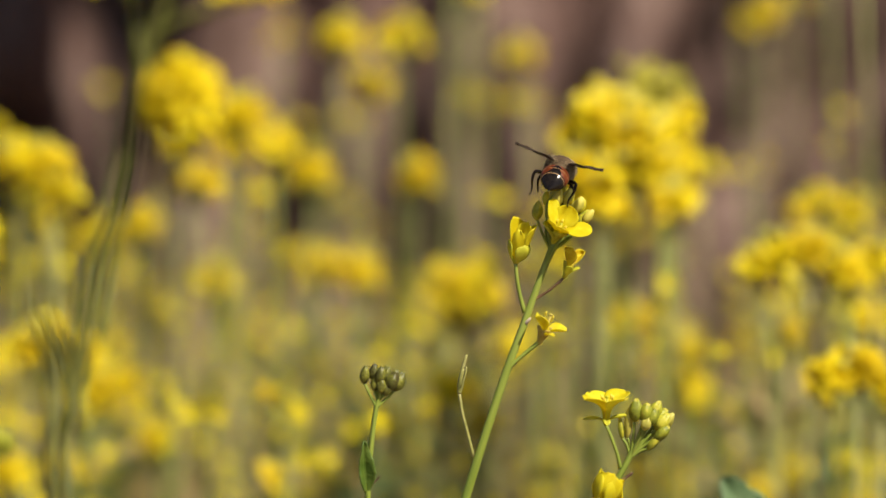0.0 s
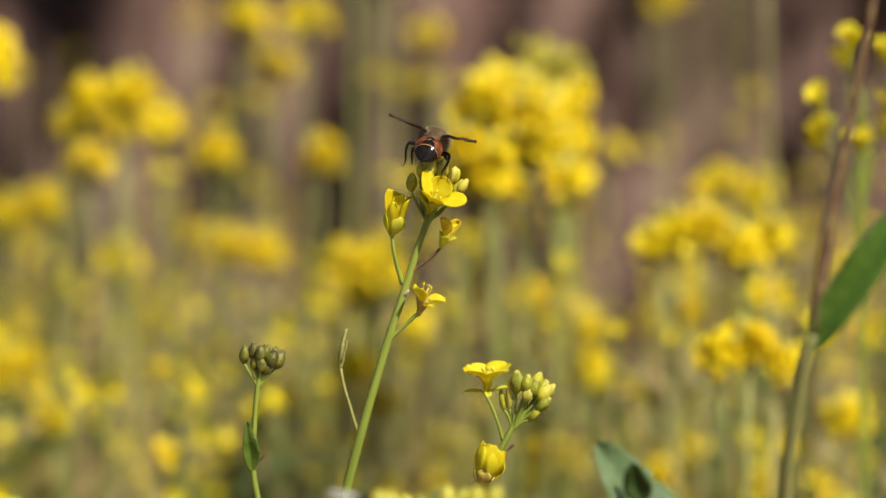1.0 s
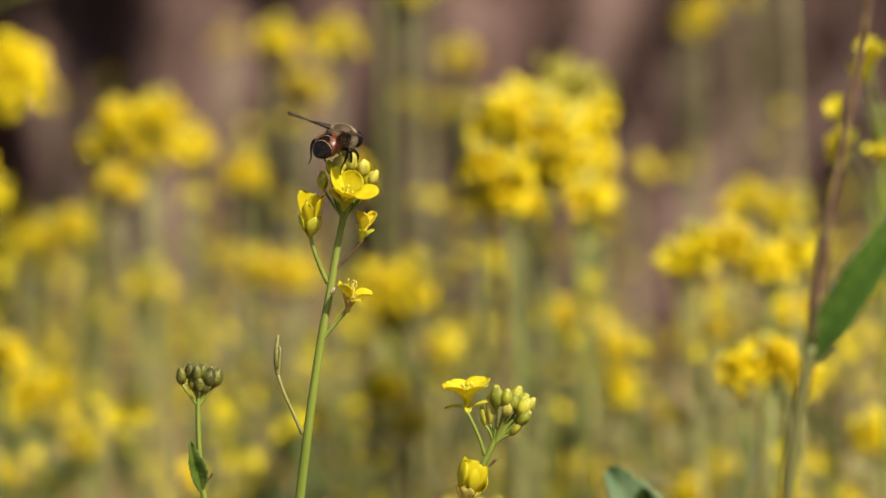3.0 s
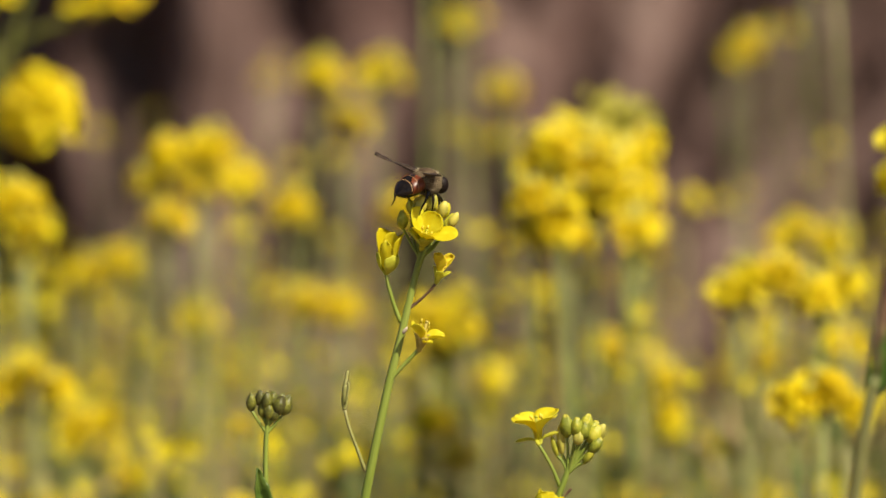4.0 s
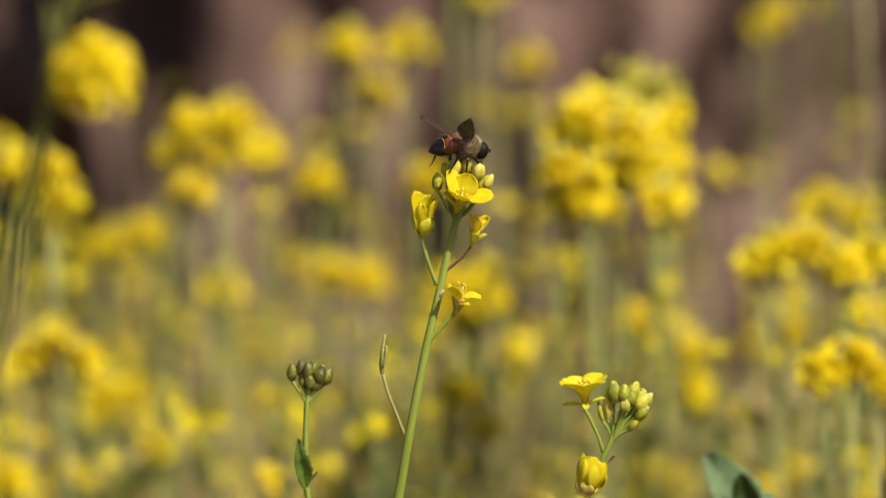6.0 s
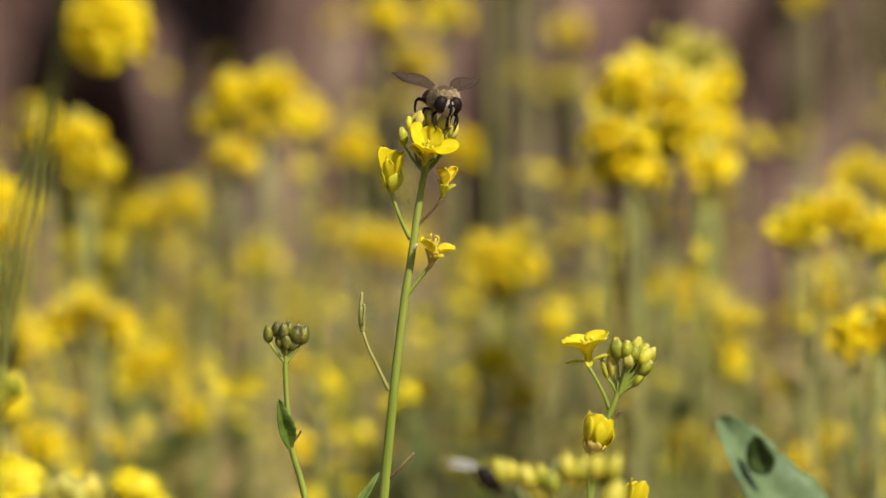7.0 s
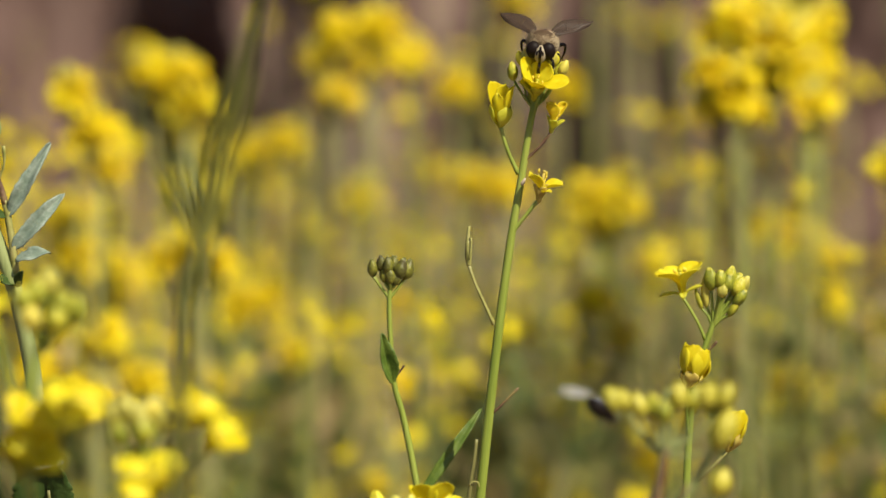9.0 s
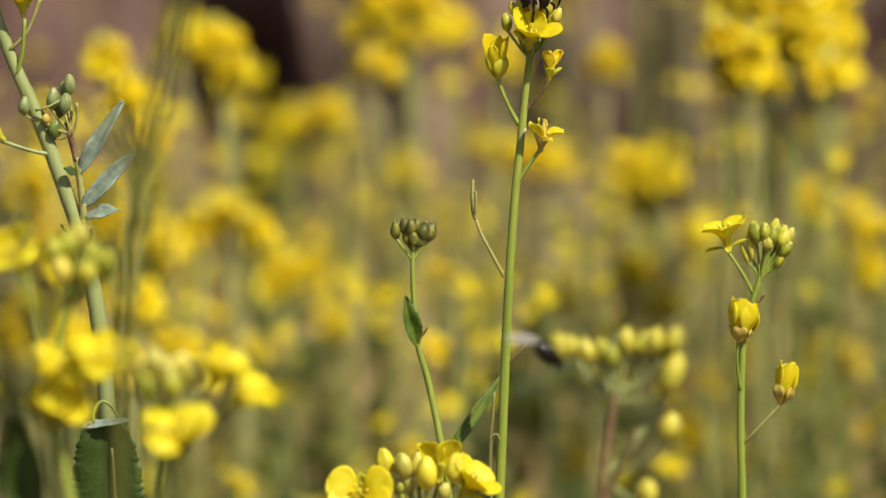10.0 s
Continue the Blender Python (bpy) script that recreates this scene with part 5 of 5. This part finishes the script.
def make_near_plant():
    """The plant close to the lens; its stems carry shade in their colour."""
    p = thing("near_mustard_plant", pose(-0.082, 0.96, 0), "tall mustard plant close by, its stems toned as in shade, with round yellow flower heads", "plant")
    part("stem", stem_mesh([(0, 0, -15), (-2, 0, 200), (1, 0, 420), (5, 0, 544), (7.6, 0, 564), (10.7, 0, 584), (13.7, 0, 595), (16.6, 0, 605), (19.6, 0, 616), (21.9, 0, 626), (24.3, 0, 635), (27.2, 0, 643), (29.8, 0, 653)],
                           [1.8, 1.6, 1.4, 1.3, 1.25, 1.2, 1.2, 1.2, 1.15, 1.1, 1.0, 0.9, 0.7], STEM_SHADE, 10), p)
    for pts in ([(21.9, 0, 625.8), (21.3, 1, 633.5), (20.3, 2, 640), (19.8, 2, 646)], [(24.3, 0, 634.6), (29.5, -1, 637.8), (37, -2, 640), (43.4, -2, 642.2)],
                [(9, 0, 558), (5.8, -1, 568), (2.4, -2, 577), (-0.5, -2, 582.5)], [(9, 0, 560.6), (7.2, 2, 570), (4.8, 3, 577.6), (3.0, 3, 582)], [(6.8, 0, 556), (13.5, 3, 582), (19.0, 4, 605), (24.0, 4, 630)]):
        part("branch", stem_mesh(pts, [0.9] * (len(pts) - 1) + [0.5], STEM_SHADE, 7, 4, "branch"), p)
    head = part("flower_head", stem_mesh([(19.9, 0, 617.6), (24, -1, 618.4), (28.6, -2, 620)], [0.6, 0.6, 0.7], STEM, 6), p)
    rnd = random.Random(8)
    for i in range(16):
        up = 1 - 1.6 * (i + 0.5) / 16
        flat, a = math.sqrt(1 - up * up), i * 2.4
        d = Vector((flat * math.cos(a), flat * math.sin(a), up))
        c = Vector((29.9, -2, 622.2)) + Vector((d.x * 3.6, d.y * 3.6, d.z * 4.2))
        part("flower", FAR_FLOWERS[i % 5], head, aim(c, d + Vector((0, -0.35, 0.25)), rnd.uniform(0, 90), 0.66))
    for x, z, y, dx, dy in ((17.6, 644, 2, -0.5, -0.4), (21.8, 644.6, 0, 0.4, -0.6), (19.4, 648.6, 3, 0, -0.2), (41.2, 641.6, -3, -0.3, -0.6), (45.4, 642.6, -2, 0.6, -0.4), (43.2, 646, -1, 0, -0.1)):
        pedicel(p, [(19.9, 2, 642) if x < 30 else (42.5, -2, 641.8), (x, y, z)], 0.5)
        part("flower", FAR_FLOWERS[int(x * 2) % 5], p, aim((x, y, z), (dx, dy, 0.9), x * 13, 0.7))
    return p


def make_low_leaf_plant():
    p = thing("broad_leaf_plant", pose(0.0896, 1.3, 0), "low mustard plant with one broad sage-green leaf", "plant")
    part("stem", stem_mesh([(0, 0, -15), (4, 3, 200), (4, 2, 380), (9, 0, 438), (14, 0, 464.7)], [2.0, 1.8, 1.5, 1.2, 1.0], STEM, 9), p)
    part("leaf", leaf_mesh(57, 20, 0.04, 0.15, 0.22, 0.9, LEAF_SAGE, 36, 8, 3, 0.75), p, aim_leaf((14.0, -1, 466.7), (-0.6, 0.0, 0.8), (0.2, -0.9, 0.5)), "broad sage-green leaf")
    # extra dark blade stands for the shaded spot beside the broad leaf's tip
    part("leaf", leaf_mesh(11, 8, 0.3, 0.2, 0.05, 0.4, LEAF_DARK_SHADED, 16, 6, 8), p, aim_leaf((-8.0, -8, 497.7), (-0.15, 0.15, 1), (-0.3, -1, -0.2)))
    return p


stout_plant = make_thick_stem_plant()
front_bud_plant = make_front_bud_plant()
front_left_plant = make_front_left_plant()
make_bottom_cluster_plant()
brown_plant = make_brown_stem_plant()
make_right_flower_plant()
near_plant = make_near_plant()
low_leaf_plant = make_low_leaf_plant()

# ---------------------------------------------------------------- insects
CHITIN = material("black_chitin", [(0.007, 0.005, 0.004), (0.016, 0.011, 0.008)], 0.11, 900, 0, 0.08, 0.28)
AMBER = material("amber_chitin", [(0.08, 0.016, 0.004), (0.19, 0.042, 0.009)], 0.34, 700, 0, 0.12, 0.35)
CREAM = material("cream_band", [(0.34, 0.17, 0.06), (0.46, 0.27, 0.12)], 0.5, 900)
FUZZ = material("brown_fuzz", [(0.24, 0.17, 0.09), (0.42, 0.33, 0.2), (0.58, 0.48, 0.32)], 0.85, 500, 0.15)
THORAX = material("brown_thorax", [(0.06, 0.036, 0.018), (0.13, 0.085, 0.045)], 0.7, 400, 0, 0.4, 0.2)
FACE = material("pale_face", [(0.24, 0.19, 0.12), (0.42, 0.35, 0.24)], 0.65, 900)
EYE = material("dark_eye", [(0.008, 0.005, 0.004), (0.016, 0.009, 0.007)], 0.55, 2500, 0, 0.1, 0.14)


def wing_material(name, colour, opacity):
    m = bpy.data.materials.new(name)
    m.use_nodes = True
    n, l = m.node_tree.nodes, m.node_tree.links
    bsdf = n["Principled BSDF"]
    bsdf.inputs["Roughness"].default_value = 0.4
    bsdf.inputs["Specular IOR Level"].default_value = 0.12
    co = n.new("ShaderNodeTexCoord")
    no = n.new("ShaderNodeTexNoise")
    no.inputs["Scale"].default_value = 500
    l.new(co.outputs["Object"], no.inputs["Vector"])
    ramp = n.new("ShaderNodeValToRGB")
    ramp.color_ramp.elements[0].color = (*[c * 0.7 for c in colour], 1)
    ramp.color_ramp.elements[1].color = (*colour, 1)
    l.new(no.outputs["Fac"], ramp.inputs["Fac"])
    l.new(ramp.outputs["Color"], bsdf.inputs["Base Color"])
    clear = n.new("ShaderNodeBsdfTransparent")
    mix = n.new("ShaderNodeMixShader")
    mix.inputs["Fac"].default_value = opacity
    l.new(clear.outputs[0], mix.inputs[1])
    l.new(bsdf.outputs[0], mix.inputs[2])
    l.new(mix.outputs[0], n["Material Output"].inputs["Surface"])
    return m


WING = wing_material("smoky_wing", (0.075, 0.05, 0.036), 0.72)
VEIN = material("wing_vein", [(0.02, 0.012, 0.008), (0.06, 0.035, 0.02)], 0.5, 600)
WING_WHITE = wing_material("milky_wing", (0.6, 0.58, 0.57), 0.55)


def egg(sx, sy, sz, k=20, rings=12, centre=(0, 0, 0)):
    b = Build()
    prof = [(-math.cos(math.pi * i / rings), max(0.02, math.sin(math.pi * i / rings))) for i in range(rings + 1)]
    b.ring_surface([[Vector((centre[0] + sx * r * math.cos(2 * math.pi * j / k), centre[1] + sy * z, centre[2] + sz * r * math.sin(2 * math.pi * j / k))) for j in range(k)] for z, r in prof])
    return b


fly_wings = []


def wing_pose(side, tilt, lift=8.0):
    return Matrix.Translation(mm(2.3 * side, 0.6, 2.2)) @ Euler((radians(tilt), radians(-lift * side), radians(-38 * side))).to_matrix().to_4x4()


def make_hoverfly():
    fly = thing("hoverfly", pose(0.02, 1.2, 0.597) @ Matrix.Diagonal((1.12, 1.12, 1.12, 1)), "dark hoverfly with amber-banded abdomen feeding on the yellow flower", "hoverfly")
    # abdomen: tapered, bent down at its tip, banded
    rings, k, n = [], 60, 64
    for i in range(n + 1):
        u = i / n
        r = 0.74 + 0.26 * math.sin(u / 0.32 * math.pi / 2) if u < 0.32 else max(0.03, 1 - ((u - 0.32) / 0.68) ** 2.3) ** 0.85
        y, drop = -1.6 - 6.2 * u, -0.4 * u - 2.0 * u * u
        rings.append([Vector((3.1 * r * math.cos(2 * math.pi * j / k), y, drop + 2.35 * r * math.sin(2 * math.pi * j / k))) for j in range(k)])
    b = Build().ring_surface(rings)
    fm = []
    for i in range(n):
        for j in range(k):
            a = abs(((j + 0.5) / k * 360 - 90 + 180) % 360 - 180)
            u = i / n
            if u < 0.04:
                m = 2
            elif u < 0.42:
                m = 1 if 6 + 26 * abs(u - 0.25) / 0.2 < a < 115 else 0
            elif u < 0.43:
                m = 2 if a < 105 else 0
            elif u < 0.60:
                m = 1 if 12 + 130 * (u - 0.43) < a < 112 else 0
            elif u < 0.635:
                m = 0
            elif u < 0.645:
                m = 2 if a < 90 else 0
            else:
                m = 0
            fm.append(m)
    fm += [0] * (len(b.f) - len(fm))
    part("abdomen", b.mesh("abdomen", [CHITIN, AMBER, CREAM], True, fm), fly, label="glossy black abdomen with amber sides and cream lines")
    thorax = part("thorax", egg(3.4, 3.1, 3.0, centre=(0, 0.9, 0.5)).mesh("thorax", THORAX), fly)
    rnd = random.Random(3)
    fur = Build()
    for i in range(3200):
        d = Vector((rnd.gauss(0, 1), rnd.gauss(0, 1), rnd.gauss(0.35, 1))).normalized()
        bald = max(0.0, d.z - 0.55) / 0.45
        if rnd.random() < bald * 1.6:
            continue
        p = Vector((d.x * 3.35, 0.9 + d.y * 3.05, 0.5 + d.z * 2.95))
        q = p + (d + Vector((rnd.gauss(0, 0.25), -0.35, rnd.gauss(0, 0.25)))).normalized() * rnd.uniform(0.35, 0.75)
        side = d.orthogonal().normalized() * 0.05
        other = d.cross(side)
        s = len(fur.v)
        fur.v += [tuple(p + side), tuple(p - side * 0.5 + other), tuple(p - side * 0.5 - other), tuple(q)]
        fur.f += [(s, s + 1, s + 3), (s + 1, s + 2, s + 3), (s + 2, s, s + 3)]
    part("fur", fur.mesh("fur", FUZZ), thorax)
    part("scutellum", egg(1.7, 1.0, 0.8, 14, 8, (0, -1.9, 1.7)).mesh("scutellum", THORAX), fly)
    head = part("head", egg(1.35, 1.8, 2.0, centre=(0, 4.5, -0.6)).mesh("head", FACE), fly, label="pale downy face")
    for s in (-1, 1):
        part("eye", egg(1.65, 1.5, 1.95, centre=(1.6 * s, 4.1, 0.1)).mesh("eye", EYE), head)
        part("antenna", Build().tube([(0.4 * s, 5.8, 0.6), (0.6 * s, 6.6, 0.5), (0.75 * s, 6.9, 0.0)], [0.18, 0.26, 0.2], 6).mesh("antenna", CHITIN), head)
    part("face_stripe", Build().tube([(0, 5.3, 1.4), (0, 6.0, 0.4), (0, 6.1, -0.6), (0, 5.9, -1.6), (0, 5.3, -2.3)], [0.25, 0.3, 0.4, 0.35, 0.25], 8).mesh("face_stripe", CHITIN), head)
    part("proboscis", Build().tube([(0, 5.2, -2.0), (0.1, 5.6, -3.4), (0.1, 5.7, -4.6)], [0.4, 0.32, 0.45], 8).mesh("proboscis", CHITIN), head)
    # wings
    for s in (-1, 1):
        rows, veins = [], Build()
        for i in range(15):
            u = i / 14
            lead, trail = 0.2 + 0.9 * math.sin(math.pi * u ** 0.8) * 0.5, -0.4 - 2.7 * math.sin(math.pi * min(1, u ** 0.8 * 0.93 + 0.04)) ** 0.7
            if u > 0.86:
                k2 = math.sqrt(max(0, 1 - ((u - 0.86) / 0.14) ** 2)) * 0.9 + 0.05
                mid = (lead + trail) / 2
                lead, trail = mid + (lead - mid) * k2, mid + (trail - mid) * k2
            rows.append([(s * 10.4 * u, lead + (trail - lead) * v / 5, 0.25 * math.sin(u * 7 + v) + 0.2 * (v % 2)) for v in range(6)])
        for v in (0, 1, 2, 4):
            veins.tube([Vector(r[v]) for r in rows[:13 - v]], 0.07, 5)
        veins.tube([Vector(rows[5][1]), Vector(rows[6][4])], 0.06, 5)
        veins.tube([Vector(rows[9][1]), Vector(rows[10][3])], 0.06, 5)
        w = part("wing", Build().sheet(rows, 0.05).mesh("wing", WING), fly, wing_pose(s, 0), "smoky translucent wing")
        fly_wings.append((s, w))
        part("wing_vein", veins.mesh("wing_vein", VEIN), w)
    # legs
    for s in (-1, 1):
        for pts, r in (([(2.0, -1.0, -1.4), (3.8, -2.2, -0.7), (4.7, -2.8, -1.0), (4.7, -3.3, -2.8), (4.2, -3.6, -4.4), (4.4, -4.1, -6.0)], (0.3, 0.46, 0.36, 0.28, 0.17, 0.1)),
                       ([(2.0, 0.8, -1.9), (3.4, 0.2, -2.0), (3.9, 0.0, -3.0), (3.6, 0.4, -4.8), (3.3, 0.8, -6.0)], (0.3, 0.36, 0.3, 0.22, 0.12)),
                       ([(1.4, 2.4, -1.8), (2.6, 3.2, -2.4), (2.9, 3.8, -3.4), (2.5, 4.4, -4.6), (2.1, 5.0, -5.4)], (0.28, 0.34, 0.28, 0.2, 0.12))):
            part("leg", stem_mesh([(x * s, y, z) for x, y, z in pts], r, CHITIN, 8, 3, "leg"), fly)
    return fly


def make_small_bee():
    bee = thing("small_dark_bee", pose(0.0, 1.075, 0.52), "small black bee with milky wings on the buds", "bee")
    part("body", egg(2.3, 3.6, 2.3).mesh("body", CHITIN), bee)
    part("head", egg(1.3, 1.0, 1.2, centre=(0, 4.0, -0.3)).mesh("head", EYE), bee)
    for s in (-1, 1):
        rows = [[(s * (0.3 + 2.2 * math.sin(math.pi * min(1, u * 0.9 + 0.06)) * v / 3 + 0.8 * u), -3.4 - 6.0 * u, 1.0 - 4.4 * u) for v in range(4)] for u in [i / 8 for i in range(9)]]
        part("wing", Build().sheet(rows, 0.06).mesh("wing", WING_WHITE), bee, label="milky wing")
        for y in (-0.8, 0.6, 2.0):
            part("leg", stem_mesh([(1.0 * s, y, -0.8), (2.0 * s, y + 0.2, -1.2), (2.2 * s, y + 0.4, -2.6)], (0.25, 0.2, 0.12), CHITIN, 6, 2, "leg"), bee)
    return bee


def make_tiny_fly():
    fly = thing("tiny_fly", pose(-0.2, 1.2, 0.5), "tiny dark fly on the wing between the plants", "fly")
    part("body", egg(0.65, 1.8, 0.65).mesh("body", CHITIN), fly)
    for s in (-1, 1):
        rows = [[(s * (0.3 + 1.3 * math.sin(math.pi * min(1, u * 0.9 + 0.06)) * v / 3 + 1.6 * u), 0.6 - 4.2 * u, 0.7 + 0.9 * u) for v in range(4)] for u in [i / 8 for i in range(9)]]
        part("wing", Build().sheet(rows, 0.05).mesh("wing", WING), fly, label="smoky wing")
    return fly


hoverfly = make_hoverfly()
tiny_fly = make_tiny_fly()
small_bee = make_small_bee()

# ---------------------------------------------------------------- movement
# hoverfly: seconds, x, z, heading clockwise from the way the camera looks, nose down
FLY_ROWS = [
    (0, 0.0288, 0.5953, 10, -9), (0.2, 0.0289, 0.5960, 12, -9), (0.5, 0.0303, 0.5945, 14, -9), (0.7, 0.0300, 0.5954, 12, -9), (1, 0.0281, 0.5953, 10, -9),
    (1.2, 0.0266, 0.5960, 11, -9), (1.5, 0.0272, 0.5956, 12, -9), (1.7, 0.0232, 0.5968, 11, -9), (2, 0.0205, 0.5966, 16, -9), (2.2, 0.0263, 0.5941, 19, -9),
    (3.3, -0.0113, 0.6016, 41, -5), (3.5, -0.0164, 0.5998, 44, -3), (3.7, -0.0006, 0.6000, 44, -1), (4, 0.0092, 0.5977, 44, 2), (4.2, -0.0008, 0.5989, 40, 12),
    (4.5, 0.0023, 0.5979, 30, 14), (4.7, 0.0126, 0.5968, 28, 14), (5, 0.0172, 0.5968, 27, 13), (5.2, 0.0187, 0.5965, 28, 12), (5.5, 0.0120, 0.5969, 30, 12),
    (5.7, 0.0154, 0.5977, 36, 12), (6.2, 0.0047, 0.5994, 75, 10), (6.8, -0.0076, 0.6011, 102, 4), (7, 0.0010, 0.6005, 158, 14), (7.2, -0.0007, 0.5993, 167, 16),
    (7.5, 0.0038, 0.5976, 180, 12), (7.7, 0.0194, 0.5963, 181, 12), (8, 0.0241, 0.5950, 183, 12), (8.2, -0.0072, 0.6003, 182, 20), (8.5, -0.0237, 0.5994, 181, 20),
    (8.7, -0.0131, 0.5993, 181, 20), (9, 0.0003, 0.5970, 182, 20), (9.2, -0.0110, 0.5983, 182, 20), (9.5, 0.0186, 0.5960, 182, 20), (9.7, -0.0069, 0.5985, 182, 20),
    (10, -0.0037, 0.5995, 182, 20),
]
# tiny fly: seconds, x, z, heading
TINY_ROWS = [(0, 0.09, 0.40, -60), (1.4, 0.05, 0.43, -60), (1.6, 0.0205, 0.4755, -60), (1.8, -0.0201, 0.5051, -60), (2.0, -0.0521, 0.553, -50), (2.2, -0.0683, 0.5747, -60), (2.5, -0.1163, 0.6067, -70), (3.0, -0.22, 0.58, -90),
             (5, -0.3, 0.5, -20), (6.6, -0.22, 0.51, 50), (7.2, -0.1304, 0.5141, 70), (7.4, -0.1189, 0.51, 70), (7.5, -0.1169, 0.5076, 70), (7.8, -0.1171, 0.5056, 50), (8.0, -0.1135, 0.508, 20), (8.4, -0.1193, 0.51, -50), (8.5, -0.119, 0.5102, -60),
             (8.8, -0.1558, 0.515, -90), (9.3, -0.25, 0.55, -90), (10, -0.35, 0.58, -90)]
# plants that sway from their roots: seconds, sideways metres at the given height, and how far the bent stalk comes down
NEAR_SWAY = [(0, 0.0016), (0.5, -0.0032), (1, -0.01), (1.5, -0.0074), (2, -0.0042), (2.2, -0.003), (3.3, -0.0032), (3.5, -0.011), (4, -0.0088), (4.5, -0.0076), (5, -0.006), (5.2, -0.0094), (5.5, 0), (5.7, -0.008), (6.8, 0.005), (7, -0.0042), (7.2, -0.0052), (7.5, -0.006), (8, -0.0054), (8.5, -0.0006), (9, 0.0156), (9.5, 0.0206), (10, 0.0056)]
STOUT_SWAY = [(0, -0.012), (2, -0.008), (4, -0.012), (6, -0.009), (8, -0.0089), (8.5, -0.0188), (9, -0.0103), (9.5, -0.0036), (10, 0.0042)]
FRONT_BUD_SWAY = [(0, 0.012, -0.0045), (1.5, 0.012, -0.0045), (3.5, 0.010, -0.004), (5.5, 0.0118, -0.0042), (7, 0.0129, -0.0039), (7.5, 0.0198, -0.0048), (8, 0.0156, -0.0041), (8.5, 0.006, -0.0029), (9, 0.0149, -0.0045),
                  (9.5, 0.0049, -0.0026), (10, 0.0038, -0.0024)]
FRONT_LEFT_SWAY = [(0, 0.0), (2, 0.004), (4, 0.0), (6, 0.005), (7, 0.0068), (7.5, 0.0034), (8, -0.0007), (8.5, -0.0159), (9, -0.002), (9.5, 0.0), (10, 0.0049)]
RIGHT_CLUSTER_SWAY = [(0, 0.0048), (0.5, 0.0034), (1, 0.0037), (2, 0.0043), (3.5, 0.002), (4, 0.0023), (4.5, 0.003), (5, -0.0007), (5.5, 0), (7, 0.0064), (7.5, 0.0034), (8, 0.0016), (8.5, 0.006), (9, 0.007), (9.5, 0.0), (10, 0.001)]
LEFT_CLUSTER_SWAY = [(0, 0.0048), (0.5, 0.0032), (1, 0.001), (2, 0.001), (3.5, 0.0018), (4, 0.0026), (4.5, 0), (5, 0.0018), (5.5, 0), (7, 0.0034), (7.5, 0.0052), (8, 0.0105), (8.5, 0.0098), (9, 0.0042), (9.5, 0.005), (10, 0.004)]
LOW_LEAF_SWAY = [(0, 0.0038, -0.0042), (0.5, 0.0038, -0.0042), (1, 0.0013, -0.0019), (1.5, 0.0022, -0.0009), (2, 0.0023, -0.0017), (3.5, -0.0024, -0.0046), (5.5, 0.0035, -0.0007), (7, 0.0, 0.0), (7.5, 0.0086, 0.0003), (8, -0.0, -0.0003), (8.3, 0.0028, 0.001), (8.5, 0.0031, 0.0004), (8.8, 0.0039, 0.0009), (9, 0.022, -0.0005), (9.5, 0.0185, -0.0005), (10, 0.0184, 0.0018)]
BROWN_SWAY = [(0, -0.0004), (0.5, -0.0035), (1, -0.0021), (1.5, 0.0), (2, -0.0015), (3.5, -0.0045), (4, -0.0028), (6, -0.002), (8, 0.0), (10, -0.002)]


def sway(ob, rows, height):
    x, y, z = ob.matrix_basis.translation
    made = [(r[0], pose(x, y, z + (r[2] if len(r) > 2 else 0.0), 0, math.degrees(math.atan2(r[1], height)), 0)) for r in rows]
    walk(ob, made)
    return made


def motions():
    for plant, low, rows, y, root in ((main_plant, main_low, MAIN_ROWS, 1.2, -0.010), (bud_plant, bud_low, BUD_STEM_ROWS, 1.21, -0.018), (side_plant, side_low, SIDE_STEM_ROWS, 1.19, 0.030)):
        up, down = rooted_rows(rows, y, root)
        walk(plant, up)
        walk(low, down)
    walk(hoverfly, [(t, pose(x - (0.0006 if turn < 30 else 0), 1.2, z - 0.0004, -nose, (17 if turn < 90 else 6) * math.cos(radians(turn)), -turn)) for t, x, z, turn, nose in FLY_ROWS])
    for side, wing in fly_wings:
        walk(wing, [(t, wing_pose(side, float(np.interp(t, (2.2, 3.3, 4.0, 4.4, 5.7, 6.2), (-6, -4, 2, 24, 24, 8))) if turn < 90 else -20, float(np.interp(t, (2.2, 3.3, 4.0, 4.5, 5.7, 6.8), (14, 12, 12, 32, 32, 8) if side > 0 else (14, 12, 12, 12, 10, 8))))) for t, x, z, turn, nose in FLY_ROWS])
    walk(tiny_fly, [(t, pose(x, 1.195, z, 8, 0, -turn)) for t, x, z, turn in TINY_ROWS])
    sway(near_plant, NEAR_SWAY, 0.6226)
    sway(stout_plant, STOUT_SWAY, 0.561)
    held = sway(front_bud_plant, FRONT_BUD_SWAY, 0.526)
    walk(small_bee, [(t, m @ Matrix.Translation(mm(-14.2, -1.2, 524.6)) @ pose(0, 0, 0, -42, 15, -88)) for t, m in held])
    sway(front_left_plant, FRONT_LEFT_SWAY, 0.523)
    sway(brown_plant, BROWN_SWAY, 0.562)
    sway(low_leaf_plant, LOW_LEAF_SWAY, 0.513)
    for plant in right_cluster:
        sway(plant, RIGHT_CLUSTER_SWAY, 0.58)
    for plant in left_cluster:
        sway(plant, LEFT_CLUSTER_SWAY, 0.58)


motions()
